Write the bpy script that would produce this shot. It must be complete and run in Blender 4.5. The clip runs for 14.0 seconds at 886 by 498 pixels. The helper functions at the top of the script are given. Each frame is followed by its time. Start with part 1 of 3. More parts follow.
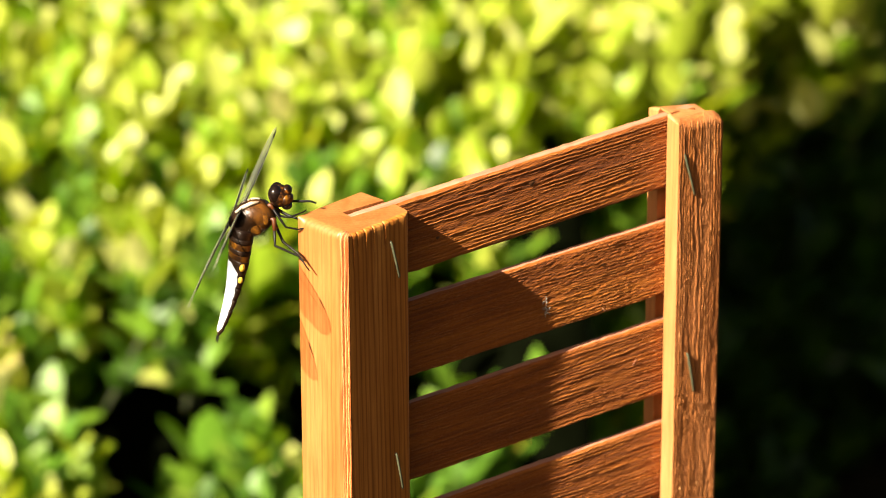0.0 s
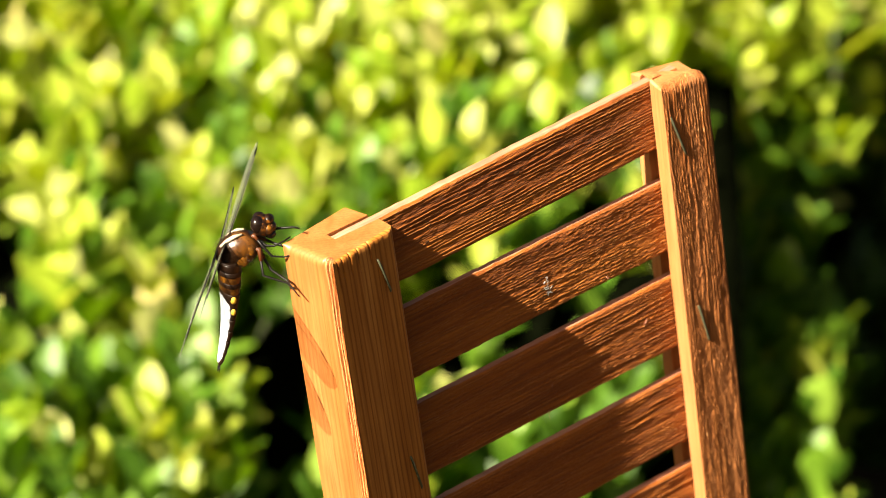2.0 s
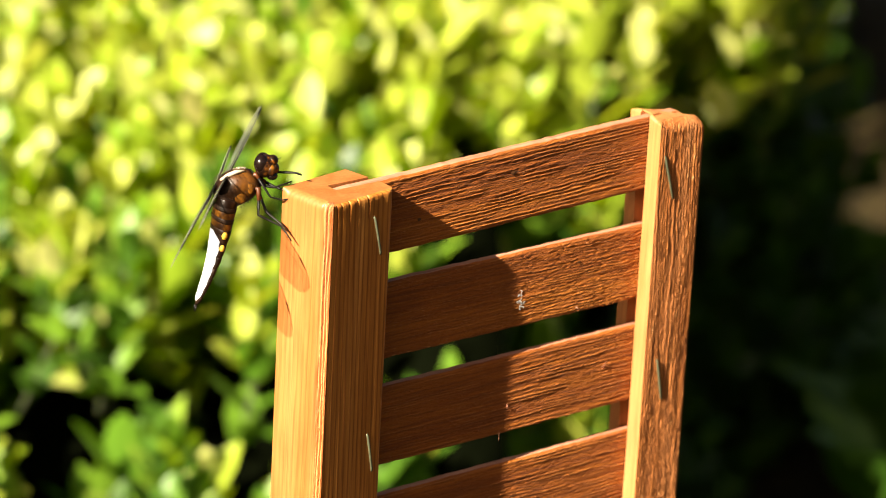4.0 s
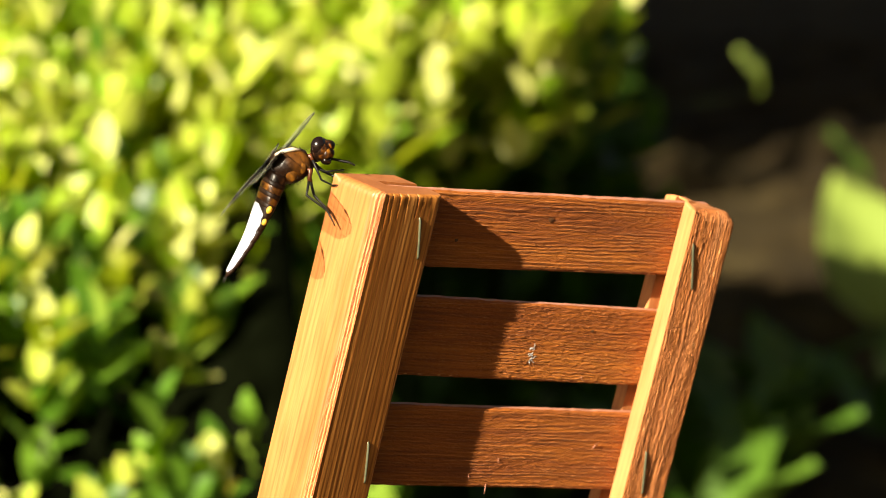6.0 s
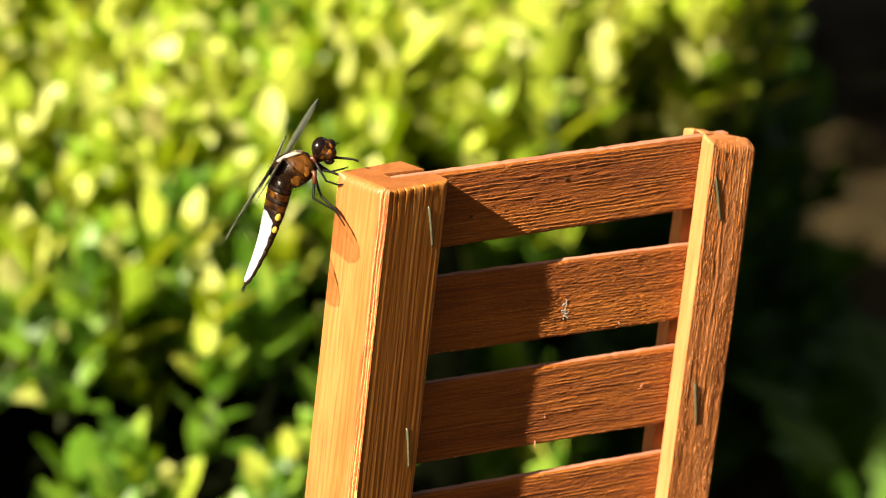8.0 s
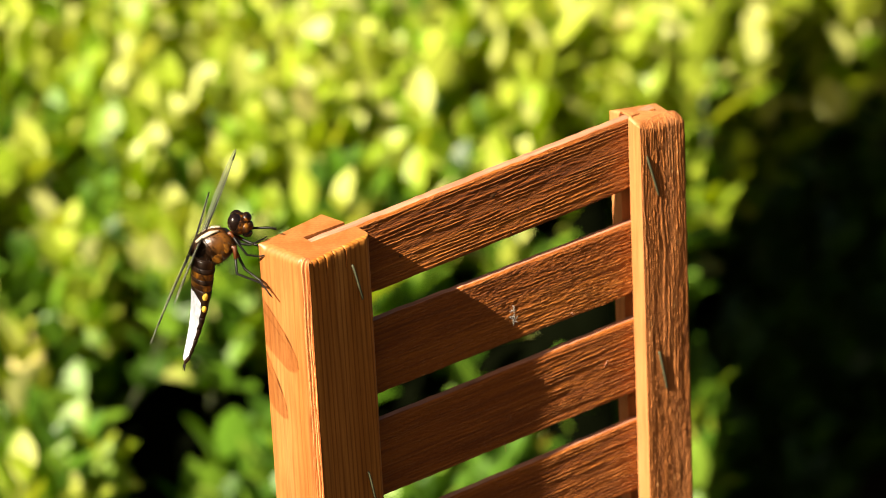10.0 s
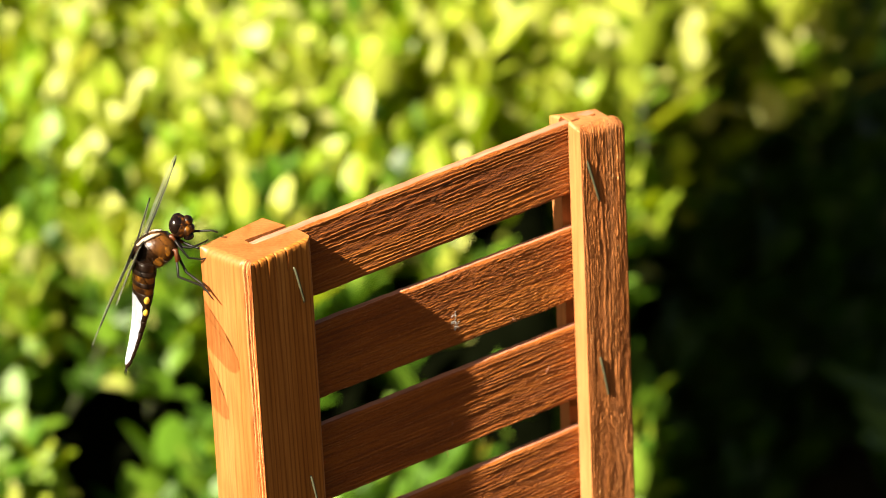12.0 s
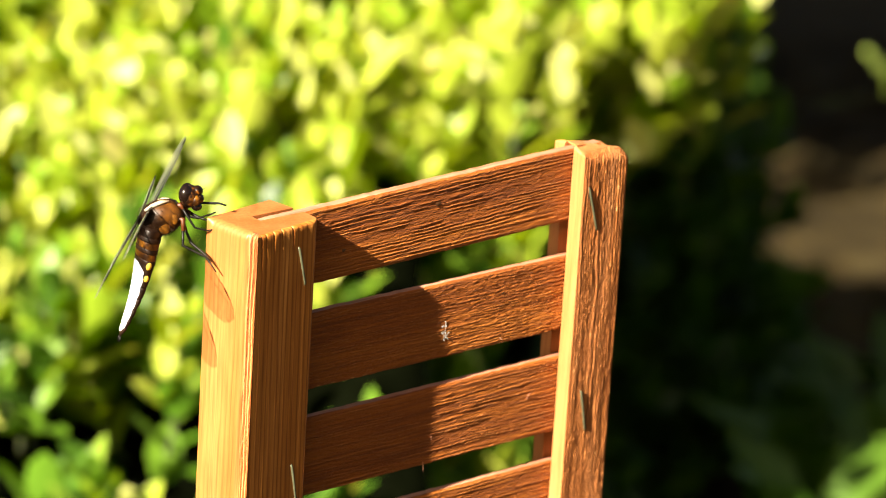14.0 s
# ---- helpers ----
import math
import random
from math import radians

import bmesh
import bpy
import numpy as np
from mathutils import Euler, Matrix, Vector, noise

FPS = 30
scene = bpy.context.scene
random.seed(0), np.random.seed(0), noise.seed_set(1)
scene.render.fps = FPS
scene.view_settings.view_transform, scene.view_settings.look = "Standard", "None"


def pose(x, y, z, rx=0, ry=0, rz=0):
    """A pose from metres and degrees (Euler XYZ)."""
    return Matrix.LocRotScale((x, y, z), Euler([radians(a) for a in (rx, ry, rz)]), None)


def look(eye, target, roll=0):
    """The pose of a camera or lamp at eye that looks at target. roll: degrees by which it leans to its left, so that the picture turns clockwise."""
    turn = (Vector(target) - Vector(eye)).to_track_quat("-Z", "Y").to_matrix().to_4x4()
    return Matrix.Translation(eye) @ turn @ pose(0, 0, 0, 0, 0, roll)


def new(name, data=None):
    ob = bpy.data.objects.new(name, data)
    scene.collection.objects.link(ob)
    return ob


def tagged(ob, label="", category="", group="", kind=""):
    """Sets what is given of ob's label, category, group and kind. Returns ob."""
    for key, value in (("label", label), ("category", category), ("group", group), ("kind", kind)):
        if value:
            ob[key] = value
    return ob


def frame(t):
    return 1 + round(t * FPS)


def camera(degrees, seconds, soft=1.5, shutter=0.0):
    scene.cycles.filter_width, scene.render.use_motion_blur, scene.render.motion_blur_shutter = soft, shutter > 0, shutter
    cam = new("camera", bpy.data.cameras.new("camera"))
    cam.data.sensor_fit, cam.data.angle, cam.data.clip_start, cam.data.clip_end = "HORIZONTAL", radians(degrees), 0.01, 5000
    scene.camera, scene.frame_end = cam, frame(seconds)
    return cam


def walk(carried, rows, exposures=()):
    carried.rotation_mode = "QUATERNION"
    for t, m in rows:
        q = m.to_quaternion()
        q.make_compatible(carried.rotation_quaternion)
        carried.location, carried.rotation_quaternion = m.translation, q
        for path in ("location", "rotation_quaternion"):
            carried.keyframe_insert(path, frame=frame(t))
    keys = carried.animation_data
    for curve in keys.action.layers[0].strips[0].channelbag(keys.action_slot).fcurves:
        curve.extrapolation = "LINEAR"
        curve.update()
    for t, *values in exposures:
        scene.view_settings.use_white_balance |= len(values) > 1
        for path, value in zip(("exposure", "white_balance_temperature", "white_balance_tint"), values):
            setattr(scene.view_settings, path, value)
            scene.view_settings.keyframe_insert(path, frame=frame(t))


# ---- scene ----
EYE = (0.0, 0.0, 0.44)
U = 0.000125                      # metres in one carving unit (an eighth of a millimetre)

cam = camera(12.0, 14.0, soft=0.9)
cam.data.dof.use_dof = True
cam.data.dof.focus_distance = 0.958
cam.data.dof.aperture_fstop = 19.0
cam.data.dof.aperture_blades = 0

# seconds, tilt, heading: the camera stands and is panned by hand
PAN = [
    (0, 81.000, 0.000), (0.5, 80.706, 0.800), (1, 80.212, 1.388), (1.5, 80.236, 1.917), (2, 80.071, 2.094),
    (2.5, 80.071, 0.800), (3, 80.665, 0.048), (3.5, 80.847, -0.953), (3.7, 80.917, -1.023), (5.8, 81.532, -3.869),
    (6, 81.561, -4.011), (6.5, 81.525, -4.340), (7, 81.508, -3.717), (7.5, 81.461, -2.635), (8, 81.237, -1.729),
    (8.5, 81.126, -0.353), (9, 81.043, 0.130), (9.2, 80.967, 0.330), (11.3, 81.003, 0.307), (11.5, 80.898, 0.025),
    (12, 81.074, -0.516), (12.5, 81.015, -0.799), (13, 80.992, -1.081), (13.5, 81.474, -1.822), (14, 81.545, -2.281),
]
walk(cam, [(t, pose(*EYE, tilt, 0, turn)) for t, tilt, turn in PAN], exposures=[(t, e, 7900, 9) for t, e in ((0.0, 2.10), (1.5, 2.18), (3.5, 2.16), (6.5, 1.96), (8.5, 1.88), (9.2, 1.78), (11.3, 1.96), (13.0, 2.14), (14.0, 2.32))])

# seconds, place and turn of the rocking chair back
ROCK = [
    (0, -0.02093, 0.92127, 0.29682, 11.65, -8.95, 36.13),
    (0.5, -0.04047, 0.91949, 0.28672, 11.56, -13.22, 36.30),
    (1, -0.05418, 0.91754, 0.27797, 11.56, -16.27, 36.36),
    (1.5, -0.06024, 0.91632, 0.27409, 10.88, -17.63, 36.55),
    (2, -0.05794, 0.91680, 0.27584, 11.95, -17.20, 36.46),
    (2.5, -0.05009, 0.91828, 0.28122, 12.24, -15.29, 36.19),
    (3, -0.03760, 0.92010, 0.28831, 11.98, -12.64, 36.15),
    (3.5, -0.02256, 0.92170, 0.29630, 10.76, -8.80, 36.42),
    (3.7, -0.01561, 0.92212, 0.29956, 10.68, -7.26, 36.44),
    (5.8, 0.04952, 0.92274, 0.31511, 11.56, 8.21, 35.58),
    (6, 0.05206, 0.92292, 0.31512, 10.88, 8.59, 36.01),
    (6.5, 0.05156, 0.92293, 0.31502, 11.10, 8.73, 36.09),
    (7, 0.04276, 0.92315, 0.31475, 11.34, 6.57, 35.95),
    (7.5, 0.03066, 0.92374, 0.31329, 9.62, 3.06, 35.94),
    (8, 0.01613, 0.92352, 0.31042, 10.53, -0.30, 36.07),
    (8.5, -0.00057, 0.92275, 0.30580, 11.42, -4.01, 36.13),
    (9, -0.01775, 0.92167, 0.29934, 11.48, -7.86, 36.16),
    (9.2, -0.02266, 0.92110, 0.29583, 11.99, -9.68, 36.36),
    (11.3, -0.03988, 0.91983, 0.28891, 11.95, -12.91, 36.04),
    (11.5, -0.03848, 0.92003, 0.28974, 11.71, -12.55, 36.19),
    (12, -0.03429, 0.92056, 0.29176, 10.99, -11.71, 36.47),
    (12.5, -0.02956, 0.92126, 0.29457, 11.37, -10.40, 36.24),
    (13, -0.02230, 0.92187, 0.29809, 11.11, -8.64, 36.34),
    (13.5, -0.01264, 0.92269, 0.30246, 10.97, -6.55, 36.33),
    (14, -0.00413, 0.92316, 0.30545, 11.14, -4.66, 36.31),
]

# ---- light ----
SUN_WAY = Vector((0.557, 0.688, -0.465)).normalized()
elevation = math.asin(-SUN_WAY.z)
azimuth = math.atan2(-SUN_WAY.x, -SUN_WAY.y)
world = bpy.data.worlds.new("sky")
scene.world = world
world.use_nodes = True
wt = world.node_tree
sky = wt.nodes.new("ShaderNodeTexSky")
sky.sky_type = "NISHITA"
sky.sun_disc = False
sky.sun_elevation = elevation
sky.sun_rotation = azimuth
sky.dust_density = 5.0
sky.ozone_density = 0.4
wt.links.new(sky.outputs[0], wt.nodes["Background"].inputs[0])
wt.nodes["Background"].inputs[1].default_value = 0.016
sun_data = bpy.data.lights.new("sun", "SUN")
sun_data.energy = 5.0
sun_data.angle = radians(0.53)
sun_data.color = (0.98, 0.95, 0.90)
sun = new("sun", sun_data)
sun.matrix_world = look((-3, -3, 5), Vector((-3, -3, 5)) + SUN_WAY)


# ---- materials ----
def nodes_of(name):
    m = bpy.data.materials.new(name)
    m.use_nodes = True
    t = m.node_tree
    return m, t, t.nodes["Principled BSDF"]


def ramp(t, fac, stops):
    r = t.nodes.new("ShaderNodeValToRGB")
    e = r.color_ramp.elements
    e[0].position, e[0].color = stops[0][0], (*stops[0][1], 1)
    e[1].position, e[1].color = stops[-1][0], (*stops[-1][1], 1)
    for p, c in stops[1:-1]:
        k = e.new(p)
        k.color = (*c, 1)
    t.links.new(fac, r.inputs[0])
    return r.outputs[0]


def noise_tex(t, vec, scale, detail=4.0, rough=0.55, distort=0.0):
    n = t.nodes.new("ShaderNodeTexNoise")
    n.inputs["Scale"].default_value = scale
    n.inputs["Detail"].default_value = detail
    n.inputs["Roughness"].default_value = rough
    n.inputs["Distortion"].default_value = distort
    t.links.new(vec, n.inputs["Vector"])
    return n.outputs["Fac"]


def mapped(t, scale, turn=(0, 0, 0)):
    c = t.nodes.new("ShaderNodeTexCoord")
    m = t.nodes.new("ShaderNodeMapping")
    m.inputs["Scale"].default_value = scale
    m.inputs["Rotation"].default_value = turn
    t.links.new(c.outputs["Object"], m.inputs["Vector"])
    return m.outputs["Vector"]


def mixed(t, a, b, fac, mode="MIX"):
    n = t.nodes.new("ShaderNodeMix")
    n.data_type = "RGBA"
    n.blend_type = mode
    for value, sock in ((fac, n.inputs[0]), (a, n.inputs[6]), (b, n.inputs[7])):
        if isinstance(value, (float, int)):
            sock.default_value = value
        elif isinstance(value, tuple):
            sock.default_value = (*value, 1)
        else:
            t.links.new(value, sock)
    return n.outputs[2]


def bumped(t, shader, height, strength, distance):
    b = t.nodes.new("ShaderNodeBump")
    b.inputs["Strength"].default_value = strength
    b.inputs["Distance"].default_value = distance
    t.links.new(height, b.inputs["Height"])
    t.links.new(b.outputs[0], shader.inputs["Normal"])


def stained_wood(name, along, light, mid, dark, ring, bump, rough, worn=False, grain=0.7):
    """Orange-stained softwood with its grain along one axis; ring is how strongly the year rings show; worn tears the
    grain and paints lit crests.
    """
    m, t, s = nodes_of(name)
    fine = [1500.0, 1500.0, 1500.0]
    wide = [170.0, 170.0, 170.0]
    fine["xyz".index(along)] = 70.0
    wide["xyz".index(along)] = 8.0
    f = noise_tex(t, mapped(t, fine), 1.0, 5.0, 0.6)
    w = noise_tex(t, mapped(t, wide), 1.0, 3.0, 0.5, 0.6)
    base = ramp(t, w, [(0.25, dark), (0.5, mid), (0.75, light)])
    base = mixed(t, base, ramp(t, f, [(0.35, (0.50, 0.40, 0.33)), (0.6, (1.0, 1.0, 1.0))]), grain, "MULTIPLY")
    if ring:
        wave = t.nodes.new("ShaderNodeTexWave")
        wave.wave_type = "BANDS"
        wave.bands_direction = "DIAGONAL"
        wave.inputs["Scale"].default_value = 1.0
        wave.inputs["Distortion"].default_value = 6.0
        wave.inputs["Detail"].default_value = 4.0
        wave.inputs["Detail Scale"].default_value = 0.6
        size = [440.0, 440.0, 440.0]
        size["xyz".index(along)] = 7.0
        t.links.new(mapped(t, size), wave.inputs["Vector"])
        rings = ramp(t, wave.outputs["Fac"], [(0.0, (0.55, 0.40, 0.28)), (0.3, (0.95, 0.92, 0.9)), (1.0, (1.0, 1.0, 1.0))])
        base = mixed(t, base, rings, ring, "MULTIPLY")
    blotch = noise_tex(t, mapped(t, (45, 45, 45)), 1.0, 4.0, 0.6)
    base = mixed(t, base, ramp(t, blotch, [(0.35, (0.8, 0.72, 0.66)), (0.62, (1.04, 1.02, 1.0))]), 0.5, "MULTIPLY")
    if worn:
        # the light that raised fibres catch is put into their colour
        geo = t.nodes.new("ShaderNodeNewGeometry")
        crest = ramp(t, geo.outputs["Pointiness"], [(0.515, (0.0, 0.0, 0.0)), (0.58, (1.0, 1.0, 1.0))])
        base = mixed(t, base, (0.74, 0.36, 0.14), mixed(t, (0.0, 0.0, 0.0), crest, 0.75))
    t.links.new(base, s.inputs["Base Color"])
    s.inputs["Roughness"].default_value = rough
    s.inputs["Specular IOR Level"].default_value = 0.45
    if worn:
        chips = [1900.0, 1900.0, 1900.0]
        chips["xyz".index(along)] = 420.0
        torn = ramp(t, noise_tex(t, mapped(t, chips), 1.0, 3.0, 0.6, 0.8), [(0.38, (0.0, 0.0, 0.0)), (0.62, (1.0, 1.0, 1.0))])
        bumped(t, s, mixed(t, f, torn, 0.55), bump, 0.00034)
    else:
        bumped(t, s, f, bump, 0.00016)
    return m


def plain(name, colour, rough, metal=0.0, vary=0.25, scale=900.0, bump=0.2, spec=0.5):
    m, t, s = nodes_of(name)
    n = noise_tex(t, mapped(t, (1, 1, 1)), scale, 4.0)
    low = tuple(c * (1 - vary) for c in colour)
    high = tuple(min(1.0, c * (1 + vary)) for c in colour)
    t.links.new(ramp(t, n, [(0.3, low), (0.7, high)]), s.inputs["Base Color"])
    s.inputs["Roughness"].default_value = rough
    s.inputs["Metallic"].default_value = metal
    s.inputs["Specular IOR Level"].default_value = spec
    bumped(t, s, n, bump, 0.0002)
    return m


def leaf_material(name, stops, per_object, through_light=0.42, rough=0.48):
    m, t, s = nodes_of(name)
    if per_object:
        info = t.nodes.new("ShaderNodeObjectInfo")
        rand = info.outputs["Random"]
    else:
        info = t.nodes.new("ShaderNodeNewGeometry")
        rand = info.outputs["Random Per Island"]
    col = ramp(t, rand, stops)
    n = noise_tex(t, mapped(t, (1, 1, 1)), 160.0, 3.0)
    col = mixed(t, col, ramp(t, n, [(0.3, (0.7, 0.75, 0.6)), (0.7, (1.0, 1.0, 1.0))]), 0.6, "MULTIPLY")
    t.links.new(col, s.inputs["Base Color"])
    s.inputs["Roughness"].default_value = rough
    bumped(t, s, n, 0.25, 0.0006)
    tr = t.nodes.new("ShaderNodeBsdfTranslucent")
    t.links.new(mixed(t, col, (1.0, 1.0, 0.35), 1.0, "MULTIPLY"), tr.inputs["Color"])
    mix = t.nodes.new("ShaderNodeMixShader")
    mix.inputs[0].default_value = through_light
    t.links.new(s.outputs[0], mix.inputs[1])
    t.links.new(tr.outputs[0], mix.inputs[2])
    t.links.new(mix.outputs[0], t.nodes["Material Output"].inputs["Surface"])
    return m


LIGHT, MID, DARK = (0.60, 0.232, 0.078), (0.50, 0.166, 0.038), (0.36, 0.103, 0.014)
# One wood, two tones: front lifted against its shade, side lowered against the sun.
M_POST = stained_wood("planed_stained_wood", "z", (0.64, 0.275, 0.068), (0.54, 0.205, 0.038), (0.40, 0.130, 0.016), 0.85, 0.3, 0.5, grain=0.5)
M_SIDE = stained_wood("planed_wood_sunlit_side", "z", (0.43, 0.166, 0.054), (0.385, 0.138, 0.039), (0.31, 0.099, 0.023), 0.3, 0.25, 0.45, grain=0.45)
# paler than M_SIDE: the strong sun on these faces is put into the colour
M_PALE = stained_wood("planed_wood_glare_side", "z", (0.50, 0.215, 0.085), (0.44, 0.175, 0.060), (0.36, 0.125, 0.036), 0.2, 0.25, 0.5, grain=0.4)
M_POST_ROUGH = stained_wood("rough_stained_wood_upright", "z", LIGHT, MID, DARK, 0.25, 0.8, 0.7, True)
M_SLAT = stained_wood("rough_stained_wood_slat", "x", (0.46, 0.142, 0.016), (0.375, 0.103, 0.009), (0.24, 0.056, 0.004), 0.3, 1.0, 0.7, True)
M_TORN = stained_wood("torn_stained_wood", "z", (0.40, 0.125, 0.028), (0.32, 0.090, 0.016), (0.20, 0.050, 0.007), 0.3, 0.9, 0.6, True)
M_KNOT = plain("dark_knot", (0.10, 0.035, 0.010), 0.6, scale=1500.0, vary=0.5)
M_EDGE = stained_wood("faded_slat_edge", "x", (0.56, 0.28, 0.19), (0.49, 0.22, 0.14), (0.37, 0.145, 0.075), 0.2, 0.3, 0.6)
M_STAPLE = plain("tarnished_staple_wire", (0.10, 0.105, 0.06), 0.45, 0.4)
M_LINT = plain("pale_lint", (0.45, 0.42, 0.36), 0.9)
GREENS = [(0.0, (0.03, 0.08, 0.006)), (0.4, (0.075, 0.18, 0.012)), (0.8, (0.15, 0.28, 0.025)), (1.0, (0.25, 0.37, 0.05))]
# darker copy of GREENS: the shade behind the hedge is put into it
SHADED_GREENS = [(0.0, (0.018, 0.06, 0.004)), (0.6, (0.045, 0.125, 0.008)), (1.0, (0.09, 0.18, 0.018))]
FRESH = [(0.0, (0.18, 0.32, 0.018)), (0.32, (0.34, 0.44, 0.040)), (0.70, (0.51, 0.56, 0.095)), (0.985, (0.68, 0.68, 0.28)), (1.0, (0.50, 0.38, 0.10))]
M_LEAF = leaf_material("young_box_leaf", FRESH, True)
M_LEAVES = leaf_material("box_leaves", GREENS, False, 0.40)
M_SHADED_LEAVES = leaf_material("shade_darkened_leaves", SHADED_GREENS, False, 0.3)
M_YOUNG = leaf_material("young_box_leaves", FRESH, False)
M_BIG_LEAF = leaf_material("broad_leaf", [(0.0, (0.22, 0.30, 0.06)), (1.0, (0.36, 0.42, 0.12))], True, 0.3, 0.45)
# darker leaf copy: the dim light down in the bed is painted in
M_LOW_LEAF = leaf_material("shade_darkened_low_leaf", [(0.0, (0.035, 0.095, 0.008)), (1.0, (0.085, 0.17, 0.018))], True, 0.3, 0.45)
M_STALK = plain("leaf_stalk", (0.05, 0.07, 0.02), 0.6, scale=300.0)
M_TWIG = plain("hedge_twig", (0.04, 0.05, 0.015), 0.8, scale=300.0, vary=0.4)
# near-black: the shade deep inside the bushes is put into this colour
M_INNER_SHADE = plain("bush_inner_shade", (0.0015, 0.002, 0.0008), 1.0, scale=60.0, vary=0.5, spec=0.0)


def soil_material():
    m, t, s = nodes_of("garden_soil")
    v = mapped(t, (1, 1, 1))
    a = noise_tex(t, v, 14.0, 6.0, 0.65)
    b = noise_tex(t, v, 120.0, 5.0, 0.6)
    col = ramp(t, a, [(0.3, (0.009, 0.0055, 0.002)), (0.50, (0.030, 0.021, 0.007)), (0.72, (0.075, 0.058, 0.023))])
    col = mixed(t, col, ramp(t, b, [(0.35, (0.5, 0.48, 0.45)), (0.7, (1.1, 1.05, 1.0))]), 0.7, "MULTIPLY")
    t.links.new(col, s.inputs["Base Color"])
    s.inputs["Roughness"].default_value = 0.95
    s.inputs["Specular IOR Level"].default_value = 0.1
    bumped(t, s, b, 0.8, 0.006)
    return m


M_SOIL = soil_material()


# ---- mesh tools ----
def part(name, mesh, material, parent, label=""):
    """One mesh object (from a bmesh or a mesh) under a thing or a part."""
    if isinstance(mesh, bmesh.types.BMesh):
        me = bpy.data.meshes.new(name)
        mesh.to_mesh(me)
        mesh.free()
        mesh = me
    if material and not mesh.materials:
        mesh.materials.append(material)
    ob = new(name, mesh)
    ob.parent = parent
    if label:
        tagged(ob, label)
    return ob


def mesh_of(name, verts, faces, smooth=True):
    me = bpy.data.meshes.new(name)
    me.from_pydata([tuple(float(c) for c in v) for v in verts], [], faces)
    me.validate()
    if smooth:
        me.polygons.foreach_set("use_smooth", [True] * len(me.polygons))
    me.update()
    return me


GRIDS = {}


def lattice(u, v, seed):
    """Smooth value noise on numpy arrays, 0 to 1."""
    if seed not in GRIDS:
        GRIDS[seed] = np.random.default_rng(seed).random((256, 256))
    g = GRIDS[seed]
    iu, iv = np.floor(u).astype(int), np.floor(v).astype(int)
    fu, fv = u - iu, v - iv
    fu, fv = fu * fu * (3 - 2 * fu), fv * fv * (3 - 2 * fv)
    at = lambda a, b: g[(iu + a) % 256, (iv + b) % 256]
    return (at(0, 0) * (1 - fu) + at(1, 0) * fu) * (1 - fv) + (at(0, 1) * (1 - fu) + at(1, 1) * fu) * fv


def sawn(along, across, seed, coarse=1.0, lumps=0.35):
    """Height of rough-sawn wood, in units: torn fibres that overlap like low steps, wandering along the grain and broken here and there."""
    wander = 5.0 * lattice(along / 150, across / 34, seed + 7) + 2.6 * lattice(along / (42 - 22 * lumps), across / 11, seed + 8) + (0.8 + 2.0 * lumps) * lattice(along / (16 - 6 * lumps), across / 6, seed + 6)
    phase = (across + wander) / (8.2 - 2.4 * lumps) + 1.6 * lattice(along / 400, across / 26, seed)
    f = phase - np.floor(phase)
    step = np.where(f < 0.84, f / 0.84, (1 - f) / 0.16)
    e = lattice(along / 75, across / 9, seed + 3)
    g = lattice(along / 28, across / 8, seed + 5)
    c = 0.6 * lattice(along / 9, across / 2.6, seed + 2) + 0.4 * lattice(along / 4.5, across / 1.9, seed + 12)
    pits = np.clip(lattice(along / 60, across / 6.0, seed + 4) - 0.80, 0, 1)
    return coarse * (step * np.clip(2.2 * e - 0.35, 0.06, 1.2) * (1.25 - 0.35 * lumps) + (0.55 + 1.1 * lumps) * (c - 0.5) + 0.5 * (g - 0.5) - 3.0 * pits)


def tube(bm, points, radii, sides=8):
    """A bent round rod through the points."""
    rings = []
    pts = [Vector(p) for p in points]
    for i, p in enumerate(pts):
        d = (pts[min(i + 1, len(pts) - 1)] - pts[max(i - 1, 0)]).normalized()
        a = d.orthogonal().normalized() if i == 0 else (rings_a - d * rings_a.dot(d)).normalized()
        rings_a = a
        b = d.cross(a)
        rings.append([bm.verts.new(p + (a * math.cos(k * math.tau / sides) + b * math.sin(k * math.tau / sides)) * radii[i]) for k in range(sides)])
    for r, q in zip(rings, rings[1:]):
        for k in range(sides):
            bm.faces.new((r[k], r[(k + 1) % sides], q[(k + 1) % sides], q[k])).smooth = True
    bm.faces.new(list(reversed(rings[0])))
    bm.faces.new(rings[-1])
    return bm


# ---- chair back ----
chair = tagged(new("garden_chair"), "small orange-stained wooden chair back with stapled rough slats, rocking", "chair")
FOOT = -2650.0


